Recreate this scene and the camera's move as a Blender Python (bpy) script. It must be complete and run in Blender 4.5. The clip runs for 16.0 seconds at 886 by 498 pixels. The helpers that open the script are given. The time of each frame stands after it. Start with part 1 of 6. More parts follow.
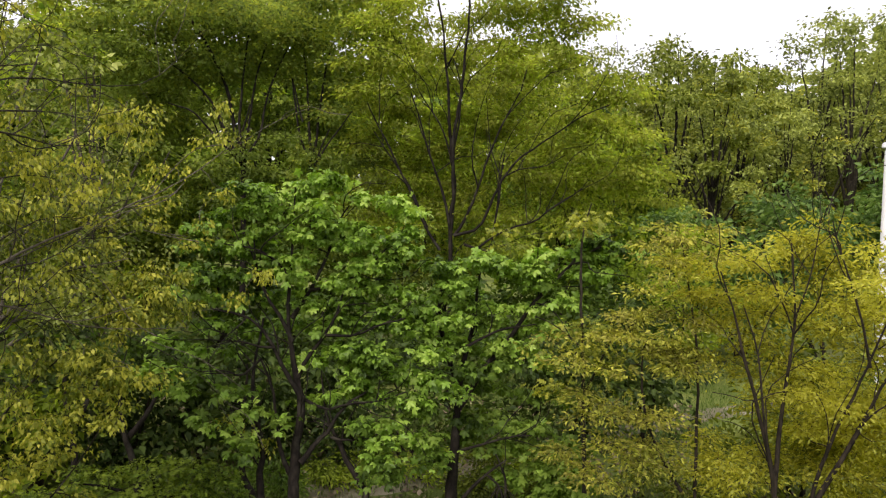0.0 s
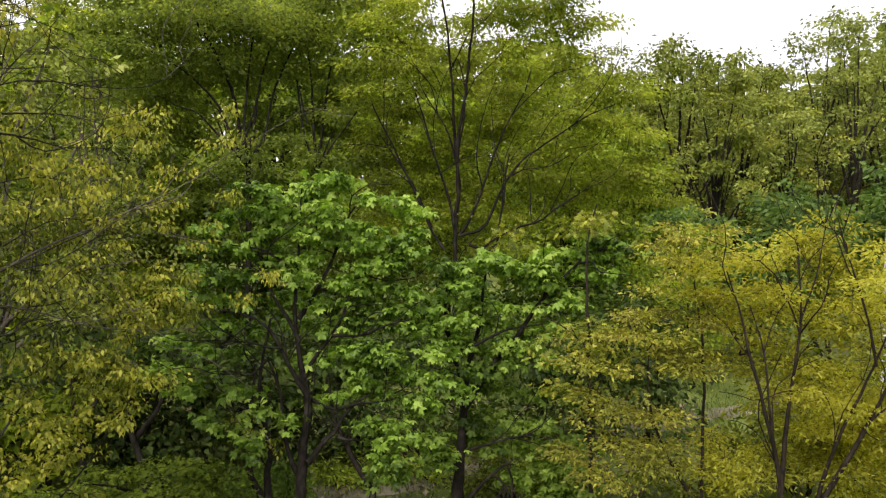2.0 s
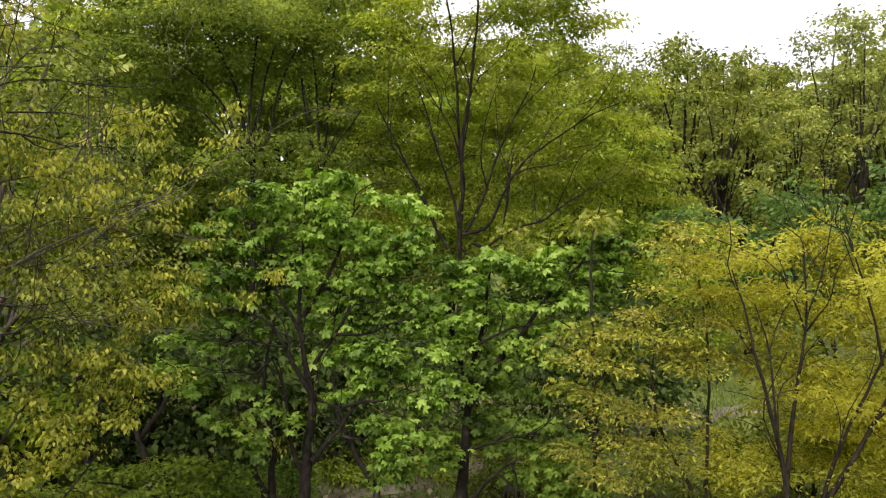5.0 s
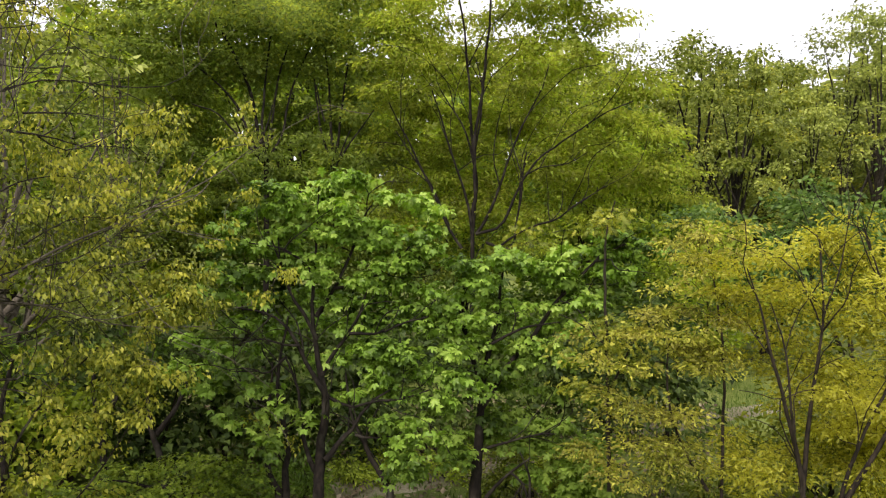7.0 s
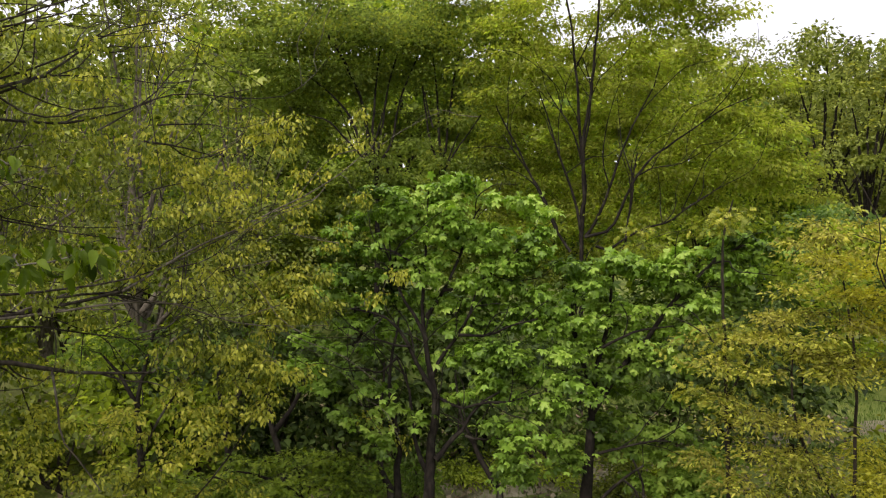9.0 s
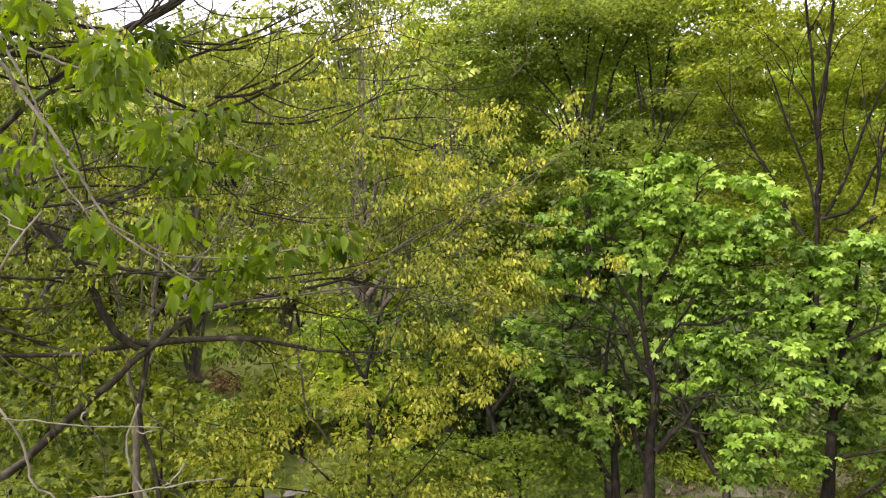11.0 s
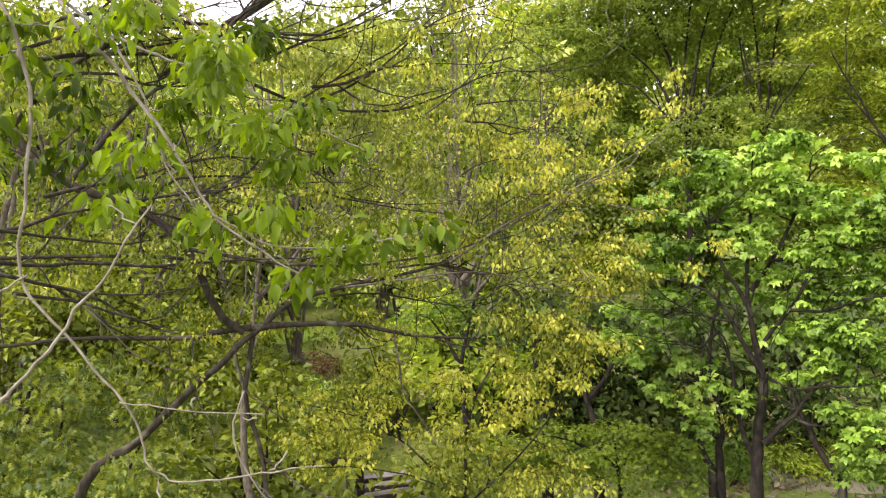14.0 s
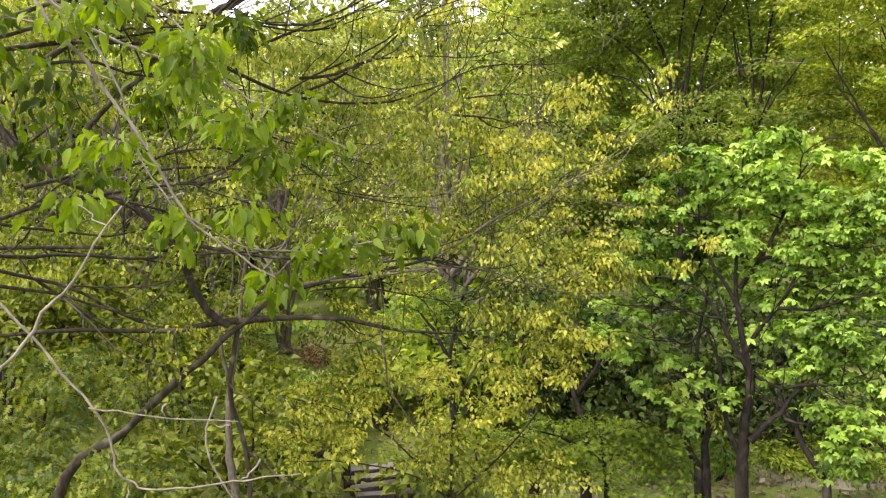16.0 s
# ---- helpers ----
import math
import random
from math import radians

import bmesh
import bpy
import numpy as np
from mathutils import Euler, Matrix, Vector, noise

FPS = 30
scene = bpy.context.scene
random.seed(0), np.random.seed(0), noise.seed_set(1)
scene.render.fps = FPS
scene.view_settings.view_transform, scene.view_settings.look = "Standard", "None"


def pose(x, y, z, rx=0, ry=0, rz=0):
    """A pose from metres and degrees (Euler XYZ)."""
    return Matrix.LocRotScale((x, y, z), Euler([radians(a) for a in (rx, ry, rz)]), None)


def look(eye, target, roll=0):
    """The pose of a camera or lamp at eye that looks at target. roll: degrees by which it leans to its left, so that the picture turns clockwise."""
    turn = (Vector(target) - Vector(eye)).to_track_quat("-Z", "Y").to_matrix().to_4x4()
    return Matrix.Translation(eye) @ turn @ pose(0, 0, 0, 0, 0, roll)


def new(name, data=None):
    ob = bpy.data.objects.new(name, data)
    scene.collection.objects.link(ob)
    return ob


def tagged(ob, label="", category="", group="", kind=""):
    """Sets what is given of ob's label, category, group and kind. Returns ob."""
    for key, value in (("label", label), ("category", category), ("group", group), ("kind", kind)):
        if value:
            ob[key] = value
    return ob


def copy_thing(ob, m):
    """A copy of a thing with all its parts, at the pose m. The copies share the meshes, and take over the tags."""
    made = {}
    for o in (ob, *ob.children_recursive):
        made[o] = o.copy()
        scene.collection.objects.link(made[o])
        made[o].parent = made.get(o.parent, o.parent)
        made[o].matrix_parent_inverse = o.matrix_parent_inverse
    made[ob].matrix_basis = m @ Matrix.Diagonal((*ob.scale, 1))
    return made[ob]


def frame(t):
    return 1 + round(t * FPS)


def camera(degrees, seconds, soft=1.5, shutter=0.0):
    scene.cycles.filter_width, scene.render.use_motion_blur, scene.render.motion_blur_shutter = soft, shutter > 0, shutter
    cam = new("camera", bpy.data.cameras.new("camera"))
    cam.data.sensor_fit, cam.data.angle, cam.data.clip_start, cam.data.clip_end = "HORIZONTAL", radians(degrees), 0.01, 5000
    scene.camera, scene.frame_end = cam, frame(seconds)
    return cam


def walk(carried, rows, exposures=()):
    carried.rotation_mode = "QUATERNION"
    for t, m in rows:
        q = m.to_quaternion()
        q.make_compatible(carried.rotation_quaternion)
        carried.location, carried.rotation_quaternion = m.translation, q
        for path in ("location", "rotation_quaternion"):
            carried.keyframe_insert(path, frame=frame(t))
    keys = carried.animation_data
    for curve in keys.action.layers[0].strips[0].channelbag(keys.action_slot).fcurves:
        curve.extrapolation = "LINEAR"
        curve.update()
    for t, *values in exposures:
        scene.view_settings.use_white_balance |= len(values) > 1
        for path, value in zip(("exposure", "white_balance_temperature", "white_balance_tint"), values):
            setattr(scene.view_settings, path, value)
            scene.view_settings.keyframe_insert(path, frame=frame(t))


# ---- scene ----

# ---------- camera ----------
cam = camera(61.83, 16.0, soft=1.25)
PATH = [
    (0, look((-0.000, 0.000, 4.600), (-0.004, 9.987, 4.082), 1.02)),
    (0.5, look((-0.010, -0.007, 4.601), (-0.045, 9.980, 4.088), 1.00)),
    (1, look((-0.016, -0.031, 4.610), (-0.071, 9.956, 4.099), 0.86)),
    (1.5, look((-0.028, -0.023, 4.604), (-0.073, 9.964, 4.089), 0.89)),
    (2, look((-0.032, -0.028, 4.602), (-0.082, 9.959, 4.087), 0.83)),
    (2.5, look((-0.032, -0.034, 4.605), (-0.107, 9.952, 4.085), 0.88)),
    (3, look((-0.028, -0.029, 4.601), (-0.106, 9.957, 4.079), 0.83)),
    (3.5, look((-0.026, -0.028, 4.598), (-0.118, 9.957, 4.070), 0.79)),
    (4, look((-0.026, -0.023, 4.593), (-0.117, 9.963, 4.081), 0.72)),
    (6.3, look((-0.027, -0.020, 4.596), (-0.181, 9.964, 4.048), 0.87)),
    (6.5, look((-0.025, -0.021, 4.593), (-0.209, 9.962, 4.052), 0.71)),
    (7, look((-0.027, -0.008, 4.588), (-0.312, 9.974, 4.053), 0.66)),
    (7.5, look((-0.030, -0.005, 4.584), (-0.432, 9.973, 4.058), 0.43)),
    (8, look((-0.035, -0.014, 4.572), (-0.476, 9.964, 4.062), 0.48)),
    (8.5, look((-0.043, -0.023, 4.562), (-0.942, 9.924, 4.074), 0.21)),
    (9, look((-0.045, -0.041, 4.548), (-1.764, 9.799, 4.080), -0.01)),
    (9.5, look((-0.046, -0.052, 4.536), (-2.412, 9.653, 4.073), 0.04)),
    (10, look((-0.073, -0.065, 4.539), (-3.109, 9.450, 4.056), 0.06)),
    (10.2, look((-0.085, -0.074, 4.536), (-3.347, 9.366, 4.037), -0.12)),
    (12.3, look((-0.159, -0.032, 4.545), (-5.689, 8.266, 3.797), -3.18)),
    (12.5, look((-0.160, -0.028, 4.546), (-5.692, 8.268, 3.792), -3.19)),
    (13, look((-0.163, -0.033, 4.547), (-5.652, 8.290, 3.781), -3.08)),
    (13.5, look((-0.154, -0.043, 4.549), (-5.641, 8.282, 3.782), -2.82)),
    (14, look((-0.160, -0.027, 4.554), (-5.618, 8.315, 3.766), -2.39)),
    (14.5, look((-0.161, -0.014, 4.554), (-5.593, 8.342, 3.737), -2.26)),
    (15, look((-0.165, 0.001, 4.554), (-5.568, 8.373, 3.709), -1.73)),
    (15.5, look((-0.154, 0.020, 4.579), (-5.562, 8.385, 3.695), -1.44)),
    (16, look((-0.155, 0.049, 4.602), (-5.523, 8.433, 3.663), -1.68)),
]
EXPOSURE = [(t, e, 6600, tint) for t, e, tint in ((0.0, 0.0, 21), (4.0, 0.07, 21), (7.5, 0.24, 21), (8.5, 0.07, 21), (9.0, 0.0, 21), (10.0, 0.35, 21), (12.3, 1.22, 24), (16.0, 1.18, 24))]
walk(cam, PATH, EXPOSURE)

# ---------- light: bright overcast sky and a wide, soft sun ----------
SUN_EL, SUN_AZ = 48.0, 208.0
world = bpy.data.worlds.new("overcast_sky")
scene.world = world
world.use_nodes = True
wn, wl = world.node_tree.nodes, world.node_tree.links
sky = wn.new("ShaderNodeTexSky")
sky.sky_type, sky.sun_disc = "NISHITA", False
sky.sun_elevation, sky.sun_rotation = radians(SUN_EL), radians(SUN_AZ)
sky.dust_density, sky.air_density = 4.0, 1.0
grey = wn.new("ShaderNodeMixRGB")
grey.inputs["Fac"].default_value = 0.8
grey.inputs["Color2"].default_value = (11.0, 11.2, 11.5, 1)
wl.new(sky.outputs["Color"], grey.inputs["Color1"])
wl.new(grey.outputs["Color"], wn["Background"].inputs["Color"])
wn["Background"].inputs["Strength"].default_value = 0.125

sun = new("sun", bpy.data.lights.new("sun", "SUN"))
sun.data.energy, sun.data.angle, sun.data.color = 3.4, radians(25), (1.0, 0.96, 0.88)
az, el = radians(SUN_AZ), radians(SUN_EL)
sun.matrix_world = look((40 * math.sin(az) * math.cos(el), 40 * math.cos(az) * math.cos(el), 40 * math.sin(el)), (0, 0, 0))


# ---------- materials ----------
def material(name):
    m = bpy.data.materials.new(name)
    m.use_nodes = True
    n, l = m.node_tree.nodes, m.node_tree.links
    return m, n, l, n["Principled BSDF"]


def ramp(n, stops):
    r = n.new("ShaderNodeValToRGB")
    while len(r.color_ramp.elements) < len(stops):
        r.color_ramp.elements.new(0.5)
    for e, (p, c) in zip(r.color_ramp.elements, stops):
        e.position, e.color = p, (*c, 1)
    return r


def leaf_material(name, dark, mid, light, patch=0.9, through_light=0.42, rough=0.5, shine=0.22):
    """Leaves: colour differs from leaf to leaf and from patch to patch; some light passes through."""
    m, n, l, b = material(name)
    geo, info = n.new("ShaderNodeNewGeometry"), n.new("ShaderNodeObjectInfo")
    add = n.new("ShaderNodeMath"); add.operation = "ADD"
    fr = n.new("ShaderNodeMath"); fr.operation = "FRACT"
    l.new(geo.outputs["Random Per Island"], add.inputs[0]); l.new(info.outputs["Random"], add.inputs[1]); l.new(add.outputs[0], fr.inputs[0])
    noi = n.new("ShaderNodeTexNoise")
    noi.inputs["Scale"].default_value, noi.inputs["Detail"].default_value = patch, 2.0
    l.new(geo.outputs["Position"], noi.inputs["Vector"])
    mix = n.new("ShaderNodeMath"); mix.operation = "MULTIPLY_ADD"
    mix.inputs[1].default_value = 0.7
    sc = n.new("ShaderNodeMath"); sc.operation = "MULTIPLY_ADD"
    sc.inputs[1].default_value, sc.inputs[2].default_value = 1.8, -0.75
    l.new(noi.outputs["Fac"], sc.inputs[0])
    l.new(fr.outputs[0], mix.inputs[0]); l.new(sc.outputs[0], mix.inputs[2])
    r = ramp(n, [(0.02, [0.7 * c for c in dark]), (0.5, mid), (0.98, [1.1 * c for c in light])])
    l.new(mix.outputs[0], r.inputs["Fac"])
    vein = n.new("ShaderNodeTexNoise")
    vein.inputs["Scale"].default_value = 60.0
    l.new(geo.outputs["Position"], vein.inputs["Vector"])
    bump = n.new("ShaderNodeBump"); bump.inputs["Strength"].default_value, bump.inputs["Distance"].default_value = 0.25, 0.01
    l.new(vein.outputs["Fac"], bump.inputs["Height"]); l.new(bump.outputs[0], b.inputs["Normal"])
    l.new(r.outputs[0], b.inputs["Base Color"])
    b.inputs["Roughness"].default_value = rough
    b.inputs["Specular IOR Level"].default_value = shine
    tr = n.new("ShaderNodeBsdfTranslucent")
    hs = n.new("ShaderNodeHueSaturation"); hs.inputs["Value"].default_value, hs.inputs["Saturation"].default_value = 1.25, 1.1
    l.new(r.outputs[0], hs.inputs["Color"]); l.new(hs.outputs[0], tr.inputs["Color"])
    ms = n.new("ShaderNodeMixShader"); ms.inputs[0].default_value = through_light
    l.new(b.outputs[0], ms.inputs[1]); l.new(tr.outputs[0], ms.inputs[2])
    l.new(ms.outputs[0], n["Material Output"].inputs["Surface"])
    return m


def bark_material(name, dark, light, scale=9.0, lichen=None):
    """Furrowed bark, stretched along the stem, with pale lichen patches."""
    m, n, l, b = material(name)
    geo = n.new("ShaderNodeNewGeometry")
    mp = n.new("ShaderNodeMapping"); mp.inputs["Scale"].default_value = (scale * 3, scale * 3, scale)
    l.new(geo.outputs["Position"], mp.inputs["Vector"])
    a = n.new("ShaderNodeTexNoise"); a.inputs["Scale"].default_value, a.inputs["Detail"].default_value = 1.0, 6.0
    l.new(mp.outputs[0], a.inputs["Vector"])
    r = ramp(n, [(0.32, dark), (0.72, light)])
    l.new(a.outputs["Fac"], r.inputs["Fac"])
    c = n.new("ShaderNodeTexNoise"); c.inputs["Scale"].default_value, c.inputs["Detail"].default_value = 5.0, 4.0
    l.new(geo.outputs["Position"], c.inputs["Vector"])
    cr = ramp(n, [(0.55, (0, 0, 0)), (0.68, (1, 1, 1))])
    l.new(c.outputs["Fac"], cr.inputs["Fac"])
    mx = n.new("ShaderNodeMixRGB"); mx.inputs["Color2"].default_value = (*(lichen or light), 1)
    l.new(cr.outputs[0], mx.inputs["Fac"]); l.new(r.outputs[0], mx.inputs["Color1"])
    l.new(mx.outputs[0], b.inputs["Base Color"])
    b.inputs["Roughness"].default_value = 0.9
    b.inputs["Specular IOR Level"].default_value = 0.15
    bump = n.new("ShaderNodeBump"); bump.inputs["Strength"].default_value, bump.inputs["Distance"].default_value = 0.6, 0.02
    l.new(a.outputs["Fac"], bump.inputs["Height"]); l.new(bump.outputs[0], b.inputs["Normal"])
    return m


def mottled(name, stops, scale, rough=0.9, bump_by=0.02, fine=40.0):
    """Ground, stone and soil: two scales of mottling and a bump."""
    m, n, l, b = material(name)
    geo = n.new("ShaderNodeNewGeometry")
    a = n.new("ShaderNodeTexNoise"); a.inputs["Scale"].default_value, a.inputs["Detail"].default_value = scale, 5.0
    f = n.new("ShaderNodeTexNoise"); f.inputs["Scale"].default_value, f.inputs["Detail"].default_value = fine, 3.0
    l.new(geo.outputs["Position"], a.inputs["Vector"]); l.new(geo.outputs["Position"], f.inputs["Vector"])
    mx = n.new("ShaderNodeMath"); mx.operation = "MULTIPLY_ADD"; mx.inputs[1].default_value = 0.4
    sub = n.new("ShaderNodeMath"); sub.operation = "SUBTRACT"; sub.inputs[1].default_value = 0.2
    l.new(f.outputs["Fac"], mx.inputs[0]); l.new(a.outputs["Fac"], sub.inputs[0]); l.new(sub.outputs[0], mx.inputs[2])
    r = ramp(n, stops)
    l.new(mx.outputs[0], r.inputs["Fac"]); l.new(r.outputs[0], b.inputs["Base Color"])
    b.inputs["Roughness"].default_value = rough
    b.inputs["Specular IOR Level"].default_value = 0.1
    bump = n.new("ShaderNodeBump"); bump.inputs["Strength"].default_value, bump.inputs["Distance"].default_value = 0.7, bump_by
    l.new(f.outputs["Fac"], bump.inputs["Height"]); l.new(bump.outputs[0], b.inputs["Normal"])
    return m


LEAF_GREEN = leaf_material("leaf_fresh_green", (0.09, 0.17, 0.021), (0.22, 0.37, 0.046), (0.36, 0.49, 0.09), rough=0.42, shine=0.3, through_light=0.4)
LEAF_DEEP = leaf_material("leaf_deep_green", (0.054, 0.10, 0.013), (0.11, 0.187, 0.026), (0.19, 0.272, 0.044), through_light=0.55)
LEAF_OLIVE = leaf_material("leaf_olive_green", (0.165, 0.23, 0.029), (0.30, 0.392, 0.05), (0.435, 0.515, 0.077), through_light=0.62)
LEAF_FAN = leaf_material("leaf_spring_olive", (0.20, 0.232, 0.038), (0.29, 0.33, 0.054), (0.385, 0.42, 0.075), through_light=0.7)
LEAF_BROAD = leaf_material("leaf_dull_olive", (0.135, 0.19, 0.042), (0.215, 0.285, 0.06), (0.305, 0.375, 0.082), through_light=0.7)
# Darker copy of the fresh green, with shade put into its colour.
LEAF_SHADED = leaf_material("leaf_shaded_green", (0.05, 0.095, 0.012), (0.11, 0.185, 0.023), (0.19, 0.275, 0.043), through_light=0.45)
# Undergrowth green darkened in itself, standing in for deep shade.
LEAF_UNDER_SHADE = leaf_material("leaf_shade_dark_undergrowth", (0.025, 0.048, 0.009), (0.055, 0.092, 0.016), (0.10, 0.145, 0.028), through_light=0.35)
LEAF_EVERGREEN = leaf_material("leaf_evergreen", (0.09, 0.145, 0.012), (0.175, 0.25, 0.022), (0.27, 0.345, 0.04), through_light=0.35)
LEAF_YELLOWGREEN = leaf_material("leaf_yellow_green", (0.15, 0.18, 0.022), (0.32, 0.345, 0.046), (0.50, 0.48, 0.075))
LEAF_GOLD = leaf_material("leaf_golden_green", (0.35, 0.345, 0.045), (0.475, 0.465, 0.066), (0.57, 0.555, 0.10), through_light=0.72)
LEAF_BRONZE = leaf_material("leaf_bronze", (0.17, 0.165, 0.032), (0.27, 0.265, 0.052), (0.39, 0.37, 0.085), through_light=0.6)
LEAF_LIME = leaf_material("leaf_lime", (0.056, 0.085, 0.009), (0.132, 0.17, 0.018), (0.23, 0.265, 0.036))
LEAF_BLUEGREEN = leaf_material("leaf_blue_green", (0.055, 0.11, 0.022), (0.11, 0.19, 0.04), (0.18, 0.265, 0.06))
LEAF_NEAR = leaf_material("leaf_near_green", (0.032, 0.058, 0.004), (0.08, 0.128, 0.008), (0.155, 0.225, 0.018), rough=0.5, shine=0.16, through_light=0.52)
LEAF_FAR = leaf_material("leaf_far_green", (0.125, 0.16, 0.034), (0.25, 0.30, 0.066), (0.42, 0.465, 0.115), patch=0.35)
LEAF_RED = leaf_material("leaf_reddish_brown", (0.09, 0.035, 0.02), (0.18, 0.08, 0.05), (0.25, 0.14, 0.08))
BARK_DARK = bark_material("bark_dark_brown", (0.006, 0.005, 0.004), (0.024, 0.019, 0.014), lichen=(0.036, 0.032, 0.024))
BARK_GREY = bark_material("bark_grey", (0.011, 0.009, 0.006), (0.040, 0.033, 0.023), lichen=(0.075, 0.07, 0.05))
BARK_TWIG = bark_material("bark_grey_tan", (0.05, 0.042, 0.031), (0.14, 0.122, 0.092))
BARK_TAN = bark_material("bark_pale_tan", (0.10, 0.088, 0.068), (0.23, 0.205, 0.165), lichen=(0.29, 0.275, 0.23))
BARK_BROWN = bark_material("bark_brown", (0.010, 0.008, 0.006), (0.036, 0.028, 0.020))
GRASS = mottled("grass", [(0.25, (0.055, 0.055, 0.025)), (0.45, (0.10, 0.135, 0.028)), (0.6, (0.165, 0.195, 0.048)), (0.8, (0.26, 0.245, 0.12))], 0.5)
SOIL = mottled("path_soil", [(0.25, (0.085, 0.075, 0.045)), (0.5, (0.165, 0.155, 0.095)), (0.8, (0.30, 0.27, 0.185))], 0.8)
LAWN = mottled("lawn", [(0.25, (0.10, 0.17, 0.02)), (0.5, (0.17, 0.26, 0.035)), (0.75, (0.25, 0.31, 0.06))], 0.8)
STONE = mottled("step_stone", [(0.25, (0.10, 0.092, 0.08)), (0.5, (0.19, 0.178, 0.16)), (0.8, (0.30, 0.285, 0.26))], 3.0)
WHITE = mottled("white_paint", [(0.2, (0.62, 0.63, 0.64)), (0.6, (0.78, 0.78, 0.78)), (0.8, (0.82, 0.82, 0.81))], 3.0, rough=0.5, bump_by=0.002)
LITTER = leaf_material("dead_leaf", (0.06, 0.045, 0.028), (0.15, 0.115, 0.07), (0.30, 0.25, 0.16), through_light=0.1, rough=0.8)
BLADE = leaf_material("grass_blade", (0.05, 0.10, 0.015), (0.11, 0.18, 0.03), (0.22, 0.25, 0.07), patch=0.5)

# ---------- mesh tools ----------
rng = np.random.default_rng(7)


def reseed(p):
    """Random numbers that depend on the place alone."""
    global rng
    rng = np.random.default_rng(int(abs(p[0]) * 1000 + abs(p[1]) * 7000 + 11))



def mesh_of(name, verts, faces, mat, smooth=True):
    """A mesh from an array of points and an array of faces with equal corner counts."""
    verts, faces = np.asarray(verts, np.float32), np.asarray(faces, np.int32)
    me = bpy.data.meshes.new(name)
    me.vertices.add(len(verts)); me.vertices.foreach_set("co", verts.ravel())
    k = faces.shape[1]
    me.loops.add(faces.size); me.loops.foreach_set("vertex_index", faces.ravel())
    me.polygons.add(len(faces))
    me.polygons.foreach_set("loop_start", np.arange(0, faces.size, k, dtype=np.int32))
    me.polygons.foreach_set("use_smooth", np.full(len(faces), smooth))
    me.materials.append(mat)
    me.update(calc_edges=True)
    return me


def piece(name, me, parent, label="", kind=""):
    ob = new(name, me)
    ob.parent = parent
    return tagged(ob, label=label, kind=kind)


def part(name, bm, mat, parent, label=""):
    me = bpy.data.meshes.new(name)
    bm.to_mesh(me); bm.free()
    me.materials.append(mat)
    return piece(name, me, parent, label)


def thing(name, at, label, category, group="", kind=""):
    ob = new(name)
    ob.location = at
    ob.empty_display_size = 0.2
    return tagged(ob, label, category, group, kind)


def spline(pts, n):
    """A smooth curve of n points through the given ones."""
    p = np.asarray(pts, float)
    if len(p) == 2:
        return p[0] + np.linspace(0, 1, n)[:, None] * (p[1] - p[0])
    q = np.vstack([2 * p[0] - p[1], p, 2 * p[-1] - p[-2]])
    u = np.linspace(0, len(p) - 1, n)
    i = np.minimum(u.astype(int), len(p) - 2)
    s = (u - i)[:, None]
    a, b, c, d = q[i], q[i + 1], q[i + 2], q[i + 3]
    return 0.5 * (2 * b + (c - a) * s + (2 * a - 5 * b + 4 * c - d) * s**2 + (3 * b - a - 3 * c + d) * s**3)


def tube(path, radii, sides=6):
    """Points and four-cornered faces of a tapered tube."""
    path, radii = np.asarray(path, float), np.asarray(radii, float)
    t = np.gradient(path, axis=0)
    t /= np.linalg.norm(t, axis=1, keepdims=True) + 1e-9
    ref = np.array([0.31, 0.95, 0.05]) if abs(t[:, 2]).mean() > 0.6 else np.array([0.05, 0.1, 1.0])
    x = np.cross(t, ref); x /= np.linalg.norm(x, axis=1, keepdims=True) + 1e-9
    y = np.cross(t, x)
    a = np.linspace(0, 2 * np.pi, sides, endpoint=False)
    ring = x[:, None] * np.cos(a)[None, :, None] + y[:, None] * np.sin(a)[None, :, None]
    v = (path[:, None] + ring * radii[:, None, None]).reshape(-1, 3)
    i, j = np.meshgrid(np.arange(len(path) - 1), np.arange(sides), indexing="ij")
    k = (j + 1) % sides
    f = np.stack([i * sides + j, i * sides + k, (i + 1) * sides + k, (i + 1) * sides + j], -1).reshape(-1, 4)
    return v, f


def tubes(rows):
    vs, fs, base = [], [], 0
    for v, f in rows:
        vs.append(v); fs.append(f + base); base += len(v)
    return np.vstack(vs), np.vstack(fs)


def stem_path(pts, n, wobble):
    p = spline(pts, n)
    w = np.cumsum(rng.normal(0, 1, (n, 3)), 0)
    w -= np.linspace(0, 1, n)[:, None] * w[-1]
    return p + w * wobble


# leaf shapes: points and triangles, stalk at the origin, tip towards +y, upper side +z
def diamond_leaf(width=0.42, fold=0.10, droop=0.12):
    v = np.array([(0, 0, 0), (width / 2, 0.42, fold), (-width / 2, 0.42, fold), (0, 1, -droop)])
    return v, np.array([(0, 1, 3), (0, 3, 2)])


